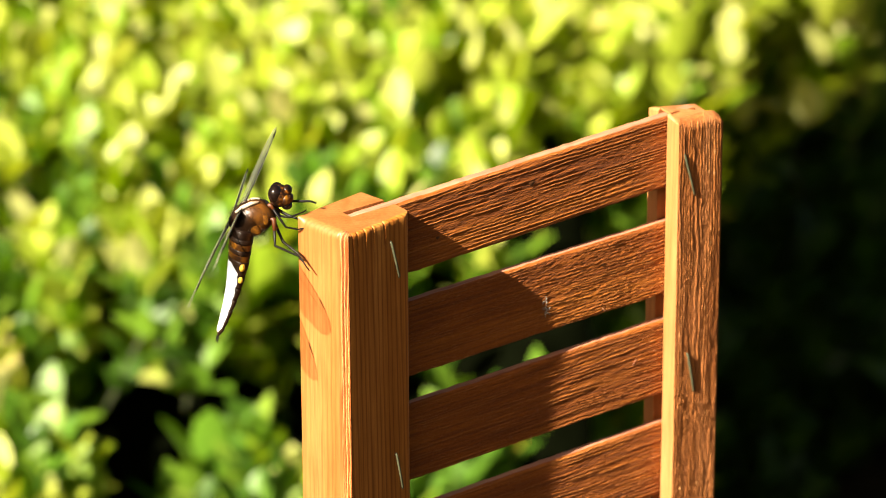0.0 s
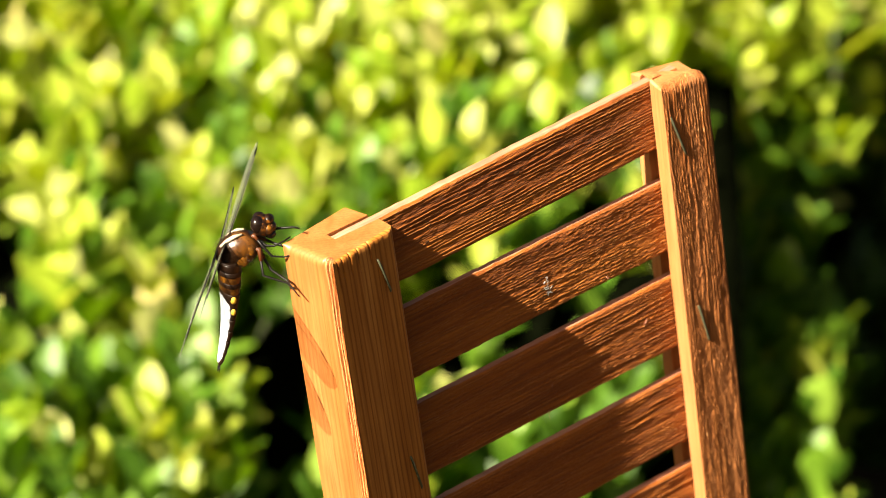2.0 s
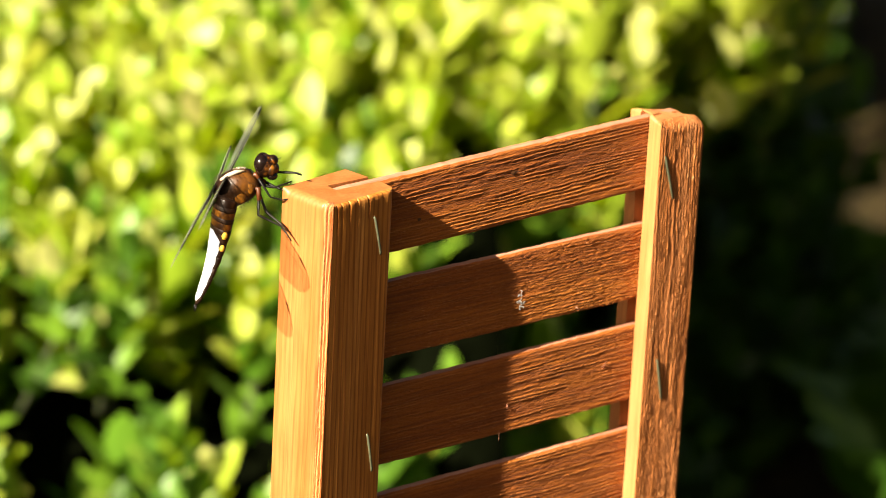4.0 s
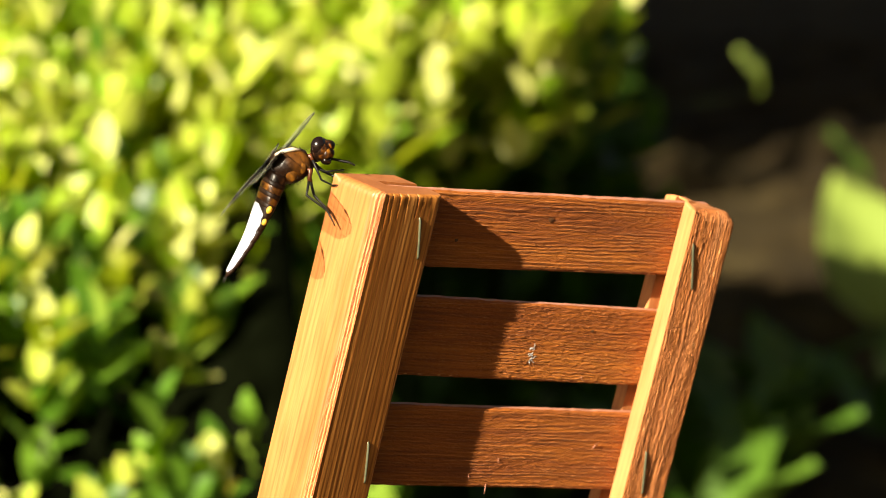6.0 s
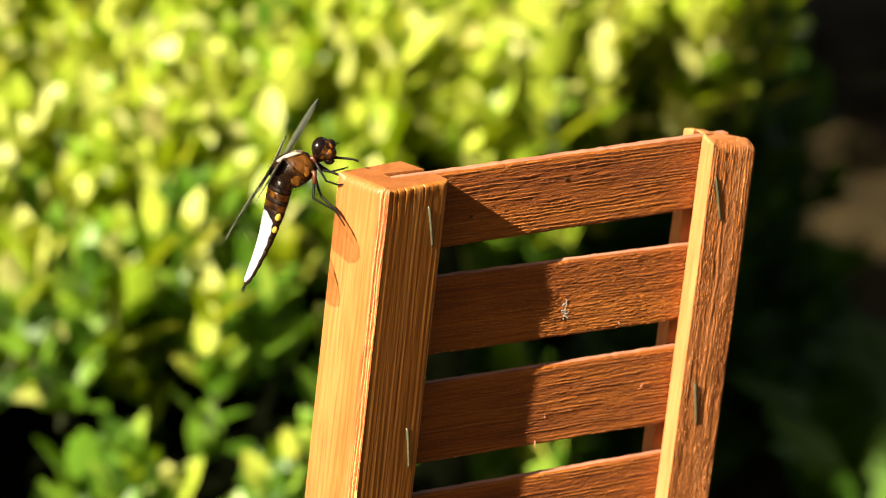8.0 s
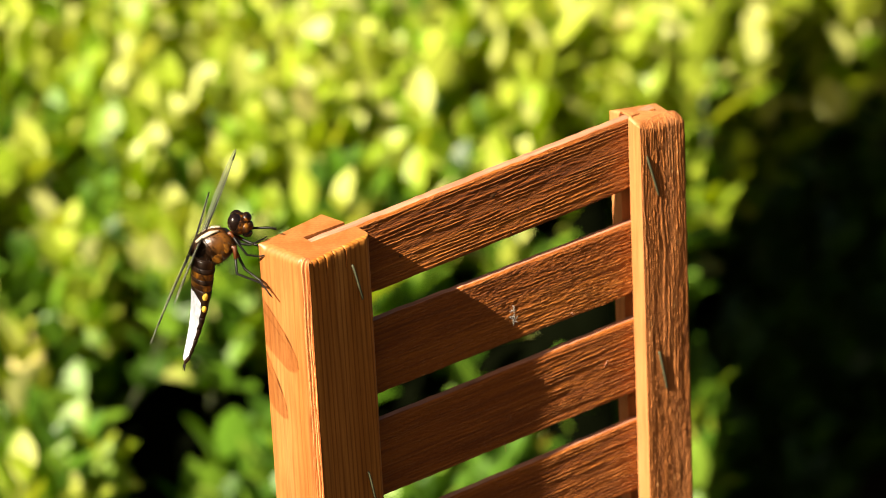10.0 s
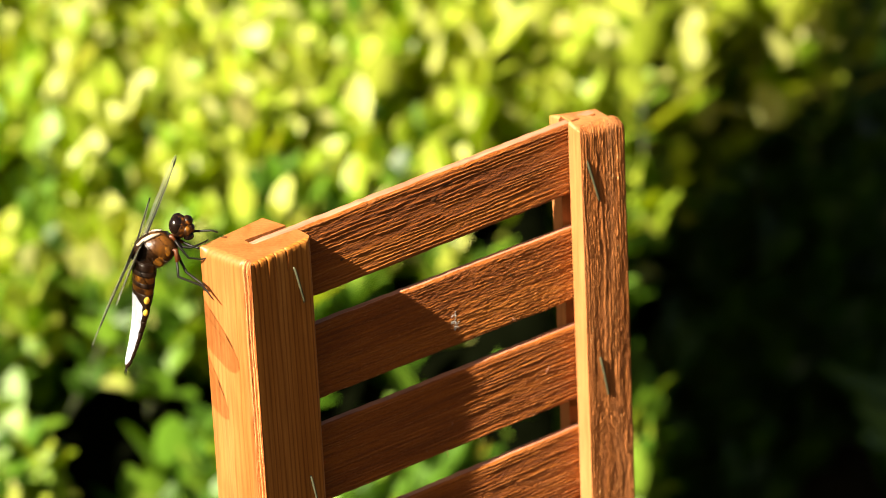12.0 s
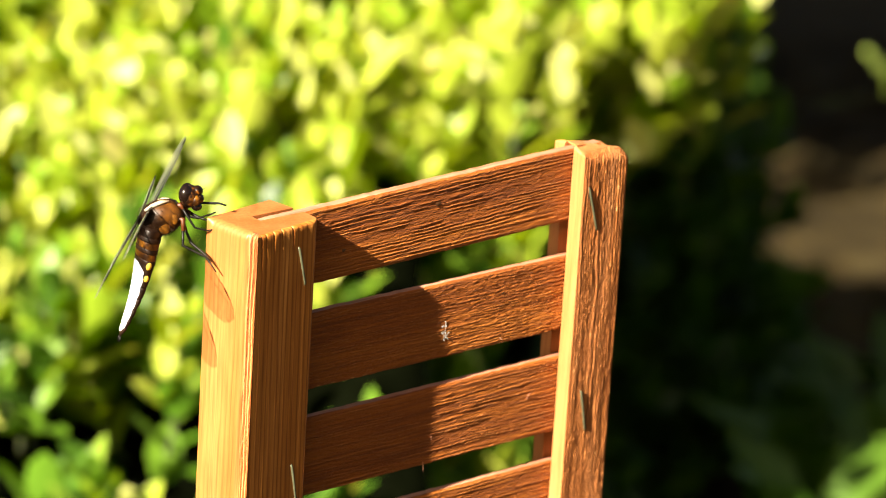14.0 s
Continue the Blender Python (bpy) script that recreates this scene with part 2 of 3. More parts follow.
def board(name, x0, x1, z0, z1, y0, y1, seed, tilt):
    """A rough-sawn slat: torn front face, plain back, softened edges."""
    nx, nz = int((x1 - x0) / 3.0), int((z1 - z0) / 0.66)
    xs, zs = np.linspace(x0, x1, nx), np.linspace(z0, z1, nz)
    X, Z = np.meshgrid(xs, zs, indexing="ij")
    h = sawn(X, Z, seed, 1.0, 0.9 if seed == 33 else 0.25)
    edge = np.minimum(Z - z0, z1 - Z)
    wear = 1.2 * lattice(X / 40, Z * 0, seed + 9)
    Zs = Z + np.where(edge < 6, (lattice(X / 14, Z / 50, seed + 11) - 0.5) * 1.6 * (1 - edge / 6), 0)
    Y = y0 - h + np.clip(5 - edge, 0, 5) ** 2 * 0.16 + wear * np.clip(1 - edge / 7, 0, 1)
    Zs = Zs + tilt * (X - 480.0)
    verts = np.stack([X, Y, Zs], -1).reshape(-1, 3)
    faces = [(i * nz + j, (i + 1) * nz + j, (i + 1) * nz + j + 1, i * nz + j + 1) for i in range(nx - 1) for j in range(nz - 1)]
    loop = [i * nz for i in range(nx)] + [(nx - 1) * nz + j for j in range(1, nz)] + [i * nz + nz - 1 for i in range(nx - 2, -1, -1)] + [j for j in range(nz - 2, 0, -1)]
    back = verts[loop].copy()
    back[:, 1] = y1
    n = len(verts)
    verts = np.vstack([verts, back])
    k = len(loop)
    faces += [(loop[(i + 1) % k], loop[i], n + i, n + (i + 1) % k) for i in range(k)]
    faces.append(tuple(n + i for i in range(k)))
    me = mesh_of(name, verts * U, faces)
    flat = [False] * len(me.polygons)
    flat[:(nx - 1) * (nz - 1)] = [True] * ((nx - 1) * (nz - 1))
    me.polygons.foreach_set("use_smooth", flat)
    me.materials.append(M_SLAT)
    me.materials.append(M_EDGE)
    me.polygons.foreach_set("material_index", [0 if f else 1 for f in flat])
    return me


def post_mesh(name, w, d, slot, front, left, r_front, r_left, z_top, foot, skins, nose):
    """An upright with a slot for the slats. slot: four corners in plan, from the open side and back to it; open to +x if they are, else to -x.
    front, left: heights of those two faces' relief. The upper edges are rounded by r_front and r_left, the front's right-hand edge by nose."""
    verts, faces = [], []

    def put(p):
        verts.append(p)
        return len(verts) - 1

    open_right = slot[0][0] > w / 2

    def strip(length, place, relief, radius, n_u, tall, nose):
        us = np.linspace(0, length, n_u)
        zs = np.concatenate([[foot, -1400.0], np.linspace(-1050, -12, tall)])
        arc = np.linspace(0, math.pi / 2, 7)
        rows = []
        for u in us:
            taper = min(1.0, u / 14, (length - u) / 14)
            r = radius * (0.12 + 0.88 * max(0.0, taper))
            rel_edge = min(1.0, u / 4, (length - u) / 4)
            row = []
            back = nose - math.sqrt(max(0.0, nose * nose - max(0.0, u - length + nose) ** 2)) if nose else 0.0
            top = z_top(place(u, 0))
            for z in zs:
                zz = min(z, top - r)
                row.append(put(place(u, back - (relief(u, z) * rel_edge if z > -1051 else 0.0)) + (zz,)))
            for a in arc[1:]:
                inward = r * (1 - math.cos(a))
                rel = relief(u, -6.0) * rel_edge * math.cos(a)
                xy = place(u, back + inward - rel)
                row.append(put(xy + (z_top(xy) - r + r * math.sin(a),)))
            rows.append(row)
        for p, q in zip(rows, rows[1:]):
            for i in range(len(p) - 1):
                faces.append((p[i], q[i], q[i + 1], p[i + 1]))
        return rows

    f = strip(w, lambda u, n: (u, n), front, r_front, int(w / 1.0), 420, nose)
    front_count = len(faces)
    l = strip(d, lambda u, n: (n, d - u), left, r_left, int(d / 1.6), 160, 0.0)
    smooth_count = len(faces) if open_right else front_count
    torn_from = front_count + int((len(faces) - front_count) * 0.80) if open_right else len(faces)
    torn_to = len(faces)
    cap = [row[-1] for row in f]

    def wall(a, b):
        """A plain vertical face between two plan points."""
        i = [put((a[0], a[1], foot)), put((b[0], b[1], foot)), put((b[0], b[1], z_top(b))), put((a[0], a[1], z_top(a)))]
        faces.append(tuple(i))
        return i[3], i[2]

    outline = [(w, nose)]
    if open_right:
        outline += [tuple(p) for p in slot]
    outline += [(w, d), (0.0, d)]
    for a, b in zip(outline, outline[1:]):
        i, j = wall(a, b)
        cap.append(j)
    cap += [row[-1] for row in l[1:]]
    faces.append(tuple(cap))
    me = mesh_of(name, np.array(verts) * U, faces, False)
    flags = [True] * smooth_count + [False] * (len(me.polygons) - smooth_count)
    me.polygons.foreach_set("use_smooth", flags)
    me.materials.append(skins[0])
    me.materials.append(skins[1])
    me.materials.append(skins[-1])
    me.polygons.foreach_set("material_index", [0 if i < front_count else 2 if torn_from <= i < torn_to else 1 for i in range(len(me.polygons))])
    return me


LEAN = radians(8.1)               # both uprights stand slightly turned to the slats


def plan(x, y, x0, y0):
    """A plan point of the chair in the turned upright's own axes."""
    dx, dy = x - x0, y - y0
    return (dx * math.cos(LEAN) + dy * math.sin(LEAN), -dx * math.sin(LEAN) + dy * math.cos(LEAN))


def left_front(u, z):
    """Planed face with raised year rings and splits at the upper end."""
    g = 0.03 * math.sin(u * 0.42 + 2.5 * noise.noise((u * 0.02, z * 0.004, 3)) + z * 0.004) + 0.14 * noise.noise((u * 0.16, z * 0.006, 1))
    split = 0.0
    for c, w_, deep, low in ((10, 1.5, 8, 70), (24, 1.6, 10, 56), (41, 1.7, 14, 46), (62, 1.7, 13, 54), (88, 1.8, 14, 46)):
        cc = c + 4 * noise.noise((z * 0.02, c, 0)) - z * 0.05
        if z > -low:
            split += deep * max(0.0, 1 - abs(u - cc) / w_) * (1 + z / low)
    ragged = 1.0 * noise.noise((u * 0.09, 4.4, 2)) * max(0.0, 1 + z / 30)
    worn = -4.0 * max(0.0, 1 - u / 16) ** 2 * (0.6 + 0.6 * noise.noise((z * 0.02, 7, 7)))
    return g - split + ragged + worn


def left_side(u, z):
    return 0.5 * noise.noise((u * 0.12, z * 0.006, 9)) + 0.8 * noise.noise((u * 0.02, z * 0.01, 5))


def left_corner(u, z):
    """The planed side, with torn fibres along the corner that is worn."""
    torn = max(0.0, min(1.0, (u - 98 - 5 * noise.noise((z * 0.006, 3, 3))) / 8))
    fibre = 2.0 * noise.noise((u * 0.20, z * 0.010, 4)) + 1.4 * noise.noise((u * 0.45, z * 0.03, 6))
    crack = sum(5.5 * max(0.0, 1 - abs(u - c - 3 * noise.noise((z * 0.008, c, 1))) / 2.4) for c in (104, 112, 119, 125))
    return left_side(u, z) + torn * (fibre - crack - 1.0 - 0.08 * (u - 98))


def right_side(u, z):
    """The same with the groove that holds the slats' ends."""
    return -34.0 if 28.0 < u < 53.0 else left_side(u, z)



def right_top(p):
    """The rounded crown of the rough upright."""
    return 7.0 + 14.0 * min(1.0, p[1] / 40) - 6.0 * max(0.0, (p[0] - 62) / 50) ** 2 - 20.0 * (1 - math.sqrt(max(0.0, 1 - max(0.0, (p[0] - 88) / 24.5) ** 2))) - 10.0 * max(0.0, (p[1] - 56) / 40) ** 2 * max(0.0, 1 - p[0] / 45)


def right_front(u, z):
    cut = sum(1.6 * math.exp(-((z - z0 - 0.55 * (u - 56)) / 1.3) ** 2) for z0 in (-72, -214, -598, -640, -790, -812))
    return float(sawn(np.array(z * 1.0), np.array(400.0 - u), 61, 0.85, 0.5)) + 0.12 * cut


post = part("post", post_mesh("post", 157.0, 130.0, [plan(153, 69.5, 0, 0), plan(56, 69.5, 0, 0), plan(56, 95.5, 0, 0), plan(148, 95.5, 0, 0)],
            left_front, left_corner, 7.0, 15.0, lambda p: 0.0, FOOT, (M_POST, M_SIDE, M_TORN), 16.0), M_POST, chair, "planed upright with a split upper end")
STAND_L = pose(0, 0, 0, 0, 0, math.degrees(LEAN))
post.matrix_local = STAND_L
X_R, Y_R = 792.0, 34.0
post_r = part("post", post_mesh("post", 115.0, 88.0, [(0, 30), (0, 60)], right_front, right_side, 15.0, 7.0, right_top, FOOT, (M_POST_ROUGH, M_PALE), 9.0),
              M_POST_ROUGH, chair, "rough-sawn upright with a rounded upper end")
STAND_R = pose(X_R * U, Y_R * U, 0, 0, 0, 1.0)
post_r.matrix_local = STAND_R

for i in range(6):
    top = (5.0, -204.0, -411.0, -630.0, -838.0, -1046.0)[i]
    tall = (145.0, 151.0, 157.0, 155.0, 155.0, 155.0)[i]
    part("slat", board("slat", 60.0, 862.0, top - tall, top, 71.0, 92.0 if i == 0 else 88.0, 20 + 13 * i, (0.024, 0.0, 0.003, 0.004, -0.002, 0.003)[i]), M_SLAT, chair)


def staple(owner, a, b, stand):
    """A flattened wire staple with its two bent ends sunk into the wood."""
    inv = stand.inverted()
    a, b = (inv @ (Vector(p) * U) for p in (a, b))
    out = Vector((0, -1, 0)) * U
    bm = bmesh.new()
    d = (b - a).normalized()
    tube(bm, [a - out * 20, a - out * 2.0, a - out * 0.6 + d * 4 * U, (a + b) / 2 - out * 0.2, b - out * 0.6 - d * 4 * U, b - out * 2.0, b - out * 20], [2.5 * U] * 7, 8)
    return part("staple", bm, M_STAPLE, owner)


staple(post, (104, 13.2, -43), (124, 16.0, -118), STAND_L)
staple(post, (112, 14.4, -468), (128, 16.6, -545), STAND_L)
staple(post_r, (806, 33, -55), (834, 33.5, -146), STAND_R)
staple(post_r, (824, 33, -475), (842, 33.5, -561), STAND_R)


def side_wire():
    """A tarnished wire bent over the rough upright's outer edge near its top."""
    bm = bmesh.new()
    tube(bm, [Vector(p) * U for p in ((100, 24, 0), (109, 22, -4), (113, 21, -12), (114, 20, -34), (114, 20, -58), (110, 20, -62))], [1.8 * U] * 6, 7)
    part("staple", bm, M_STAPLE, post_r)


side_wire()

# a tuft of pale lint caught on the second slat
def lint():
    bm = bmesh.new()
    rnd = random.Random(4)
    c = Vector((505, 70.4, -305))
    for k in range(9):
        p = c + Vector((rnd.uniform(-3, 3), 0, rnd.uniform(-14, 12)))
        pts = [p]
        for s in range(4):
            pts.append(pts[-1] + Vector((rnd.uniform(-5, 5), rnd.uniform(-0.4, 0.3), rnd.uniform(-6, 7))))
        tube(bm, [q * U for q in pts], [0.4 * U, 0.75 * U, 0.6 * U, 0.5 * U, 0.3 * U], 5)
    return part("lint", bm, M_LINT, chair, "pale tuft of lint stuck to a slat")


lint()


def splinter(x, z, dx, dz, thick):
    bm = bmesh.new()
    tube(bm, [Vector((x, 71.5, z)) * U, Vector((x + dx * 0.5, 68.5, z + dz * 0.5)) * U, Vector((x + dx, 66.0, z + dz)) * U], [thick * U, thick * 0.7 * U, 0.2 * U], 5)
    part("splinter", bm, M_EDGE, chair, "pale lifted splinter")


for place in ((718, -484, 5, 14, 1.2), (486, -508, -4, -8, 1.0), (470, -560, -3, -18, 0.9), (420, -540, 2, -14, 0.7), (640, -340, 6, -10, 0.8)):
    splinter(*place)


def knot(x, z, size):
    bm = bmesh.new()
    rings = [[bm.verts.new(Vector((x + k * size * 1.5 * math.cos(a), 69.6 - 0.6 * (1 - k), z + k * size * math.sin(a) * (1 + 0.2 * math.sin(3 * a)))) * U) for a in np.linspace(0, math.tau, 17)[:-1]] for k in (1.0, 0.55, 0.15)]
    for p, q in zip(rings, rings[1:]):
        for k in range(16):
            bm.faces.new((p[k], p[(k + 1) % 16], q[(k + 1) % 16], q[k])).smooth = True
    bm.faces.new(rings[-1])
    part("knot", bm, M_KNOT, chair, "small dark knot")


for place in ((467, -40, 4.5), (250, -92, 3.0), (640, -250, 3.0)):
    knot(*place)


# ---- ground ----
def ground():
    fine = np.linspace(-0.9, 1.1, 130)
    xs = np.concatenate([[-80, -30, -10, -4, -2, -1.3], fine, [1.4, 2, 4, 10, 30, 80]])
    fy = np.linspace(0.5, 4.6, 230)
    ys = np.concatenate([[-80, -30, -10, -4, -1, 0.1], fy, [4.9, 6, 9, 16, 40, 80]])
    X, Y = np.meshgrid(xs, ys, indexing="ij")
    H = 0.030 * (lattice(X * 7 + 40, Y * 7 + 40, 3) - 0.5) + 0.022 * (lattice(X * 19 + 90, Y * 19 + 90, 4) - 0.5) + 0.014 * (lattice(X * 43 + 9, Y * 43 + 9, 5) - 0.5)
    near = np.clip(1 - ((X) ** 2 + (Y - 0.93) ** 2) / 0.08, 0, 1)
    fade = np.clip(np.minimum(np.minimum(X + 0.9, 1.1 - X), np.minimum(Y - 0.5, 4.6 - Y)) / 0.25, 0, 1)
    H = H * (1 - 0.7 * near) * fade
    ny = len(ys)
    verts = np.stack([X, Y, H], -1).reshape(-1, 3)
    faces = [(i * ny + j, (i + 1) * ny + j, (i + 1) * ny + j + 1, i * ny + j + 1) for i in range(len(xs) - 1) for j in range(ny - 1)]
    ob = new("ground", mesh_of("ground", verts, faces))
    ob.data.materials.append(M_SOIL)
    return tagged(ob, "dark crumbly garden soil beneath the hedge", "ground", kind="structure")


ground()

# ---- box hedge ----
def make_skin(cx, cy, radius, batter, top, tuck, long):
    """The skin of a clipped bush: a point and its outward way from s (metres along the skin, 0 where the straight front meets the
    rounded end; it runs on round the end and along the back) and z. tuck: how far the foot of the end is drawn in; long: the front's length."""

    def skin(s, z, inset):
        r = radius * math.sqrt(max(0.05, 1 - max(0.0, (z - 0.6 * top) / (0.42 * top)) ** 2))
        foot = min(1.0, max(0.0, (0.255 - z) / 0.075)) * min(1.0, max(0.0, (s + 0.09) / 0.13)) * (s < math.pi * radius)
        r -= inset + tuck * foot
        r += 0.016 * noise.noise((s * 7, z * 9, 2)) + 0.010 * noise.noise((s * 17, z * 17, 8))
        slope = batter * max(0.0, z - 0.05)
        x = cx
        if s < -long:
            a = max(-math.pi, (s + long) / radius)
            x = cx - long
        elif s > math.pi * radius:
            a = math.pi
            x = cx - min(long, s - math.pi * radius)
        else:
            a = max(0.0, s / radius)
            x = cx + min(s, 0.0)
        n = Vector((math.sin(a), -math.cos(a), batter + 1.4 * max(0.0, z - 0.6 * top) / top)).normalized()
        return Vector((x + math.sin(a) * r, cy - math.cos(a) * r + slope * (1 if abs(a) < 1.6 else 0.85), z)), n

    return skin


def leaf_mesh(length, width, fold, curl):
    """An oval box leaf with a folded midrib, its stalk at the origin, pointing along +y."""
    prof = ((0.0, 0.10), (0.18, 0.66), (0.45, 1.0), (0.72, 0.84), (0.92, 0.36), (1.0, 0.06))
    verts, faces = [], []
    for v, w in prof:
        y, drop = v * length, -curl * length * v * v
        x = w * width / 2
        verts += [(-x, y, drop + fold * x), (0, y, drop), (x, y, drop + fold * x)]
    for i in range(len(prof) - 1):
        a = 3 * i
        faces += [(a, a + 1, a + 4, a + 3), (a + 1, a + 2, a + 5, a + 4)]
    return verts, faces


LEAF_KINDS = [leaf_mesh(0.022, 0.0128, 0.30, 0.15), leaf_mesh(0.0195, 0.0118, 0.22, 0.3), leaf_mesh(0.025, 0.0130, 0.36, 0.05), leaf_mesh(0.0165, 0.0104, 0.25, 0.2)]
LEAF_BASE = [np.array(v) for v, f in LEAF_KINDS]
LEAF_SHARED = [mesh_of("leaf", v, f) for v, f in LEAF_KINDS]
for leaf_data in LEAF_SHARED:
    leaf_data.materials.append(M_LEAF)


def clothe(bush, skin, shoots, s_range, z_range, seen, seed, singles, young_share, old_leaf, bare=None):
    """Covers a bush with leafy shoots. seen(s, z): where the shoots stand close; elsewhere they are thinned. bare(s, z): the share that is missing."""
    rnd = random.Random(seed)
    store = {False: [[], [], 0], True: [[], [], 0]}
    twigs = bmesh.new()
    for k in range(shoots):
        s, z = rnd.uniform(*s_range), rnd.uniform(*z_range)
        close = seen(s, z)
        if not close and rnd.random() < 0.68:
            continue
        if bare and rnd.random() < bare(s, z):
            continue
        deep = rnd.uniform(-0.012, 0.042) if rnd.random() < 0.8 else rnd.uniform(-0.032, 0.0)
        # shoots deep inside take the darker green, which also paints the gaps' shade
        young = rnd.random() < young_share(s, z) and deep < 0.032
        p, n = skin(s, z, deep)
        way = (n * rnd.uniform(0.25, 0.9) + Vector((rnd.gauss(0, 0.35), rnd.gauss(0, 0.25), rnd.uniform(0.5, 1.5)))).normalized()
        length = rnd.uniform(0.028, 0.060)
        side = way.orthogonal().normalized()
        side.rotate(Matrix.Rotation(rnd.uniform(0, math.tau), 3, way))
        pairs = rnd.randint(3, 5)
        start = p - way * length * 0.7
        if close and k % 3 == 0:
            tube(twigs, [start - way * 0.008, start, start + way * length], [0.0012, 0.0010, 0.0005], 4)
        for q in range(pairs + 1):
            f = q / pairs
            at = start + way * length * f
            side.rotate(Matrix.Rotation(radians(90) + rnd.gauss(0, 0.3), 3, way))
            for sign in (1, -1):
                out = side * sign
                wide = rnd.uniform(0.35, 0.9) * (1.25 - 0.75 * f)
                y = (way * math.cos(wide) + out * math.sin(wide)).normalized()
                up = (way * math.sin(wide) - out * math.cos(wide)).normalized()
                up = (up + Vector((rnd.gauss(0, 0.2), rnd.gauss(0, 0.2), rnd.gauss(0, 0.2)))).normalized()
                x = y.cross(up).normalized()
                up = x.cross(y)
                size = rnd.uniform(0.75, 1.2) * (1.0 - 0.25 * (f > 0.9)) * (1.18 - 0.8 * min(0.28, z))
                kind = rnd.randrange(4)
                m = Matrix((x, y, up)).transposed().to_4x4()
                m.translation = at
                m = m @ Matrix.Scale(size, 4)
                if singles > 0 and young and deep < 0.012 and -0.42 < s < 0.14 and 0.05 < z < 0.32 and rnd.random() < 0.08:
                    ob = new("leaf", LEAF_SHARED[kind])
                    ob.parent = bush
                    ob.matrix_local = m
                    singles -= 1
                    continue
                v = LEAF_BASE[kind] @ np.array(m.to_3x3()).T + np.array(at)
                pack = store[young]
                pack[0].append(v)
                pack[1] += [tuple(c + pack[2] for c in face) for face in LEAF_KINDS[kind][1]]
                pack[2] += len(v)
    for young, (vs, fs, total) in store.items():
        if total:
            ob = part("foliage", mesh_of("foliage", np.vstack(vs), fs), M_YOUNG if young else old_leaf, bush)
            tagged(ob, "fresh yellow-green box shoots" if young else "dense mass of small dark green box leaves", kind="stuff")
    tagged(part("brushwood", twigs, M_TWIG, bush), "thin brown shoots between the leaves", kind="stuff")


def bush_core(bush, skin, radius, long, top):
    """A bush's core, closed above; the shade deep inside is put into its near-black colour."""
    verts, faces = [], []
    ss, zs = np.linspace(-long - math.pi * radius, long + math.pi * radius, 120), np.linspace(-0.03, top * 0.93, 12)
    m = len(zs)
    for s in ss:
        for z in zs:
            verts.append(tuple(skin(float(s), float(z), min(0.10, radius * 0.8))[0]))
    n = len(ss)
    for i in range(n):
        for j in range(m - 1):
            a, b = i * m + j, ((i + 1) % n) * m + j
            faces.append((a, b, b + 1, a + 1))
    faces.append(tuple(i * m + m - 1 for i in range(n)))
    part("core", mesh_of("core", verts, faces), M_INNER_SHADE, bush, "near-black core standing for the shade inside the bush")


hedge = tagged(new("box_hedge"), "clipped box hedge of small glossy yellow-green leaves", "hedge")
hedge_skin = make_skin(0.058, 1.575, 0.12, 1.40, 0.35, 0.110, 0.9)
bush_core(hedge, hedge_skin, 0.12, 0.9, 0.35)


def hedge_young_lit(s, z):
    # Fresh shoots increase upward; the shares also paint the lit top and shaded end.
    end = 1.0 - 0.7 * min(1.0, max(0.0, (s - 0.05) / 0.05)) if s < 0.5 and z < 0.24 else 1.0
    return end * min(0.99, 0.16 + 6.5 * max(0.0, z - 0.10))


def hedge_bare(s, z):
    """Hollows in the hedge's shaded lower part, where few shoots grow; shoots left out of its turned end stand for
    shade.
    """
    low = min(1.0, max(0.0, (0.200 - z) / 0.05))
    clump = 0.5 + 1.0 * noise.noise((s * 25, z * 26, 5)) + 0.35 * noise.noise((s * 44, z * 44, 6))
    turned = min(1.0, max(0.0, (s + 0.06) / 0.06)) * min(1.0, max(0.0, (0.228 - z) / 0.04)) * (0.95 if s < 0.15 else 0.4)
    return max(0.985 * low * min(1.0, max(0.0, 3.0 * clump - 0.52)), turned)


clothe(hedge, hedge_skin, 13500, (-1.3, 1.3), (0.0, 0.35), lambda s, z: -0.44 < s < 0.34 and z < 0.34, 11, 300, hedge_young_lit, M_LEAVES, hedge_bare)
shrubs = []
# the second shrub is added, mostly out of view, to shade the soil behind
for name_, cx, cy, rad, tall, count in (("dark green leafy shrub in the shade behind the hedge", -0.05, 2.20, 0.28, 0.30, 1300), ("tall shrub, mostly unseen, added to shade the bed", -0.27, 3.35, 0.64, 1.9, 1500)):
    shrub = tagged(new("shrub"), name_, "shrub", "shrubs behind the hedge")
    shrub_skin = make_skin(cx, cy, rad, 0.05, tall, 0.0, 0.4)
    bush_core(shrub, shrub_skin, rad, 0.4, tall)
    shrubs.append(shrub)
    clothe(shrub, shrub_skin, count * 2, (-0.4 - rad * 3, 0.4 + rad * 3), (0.0, tall * 0.97), lambda s, z: 0.1 < s < 0.9 and z < 0.30, 12, 0, lambda s, z: 0.0, M_SHADED_LEAVES)


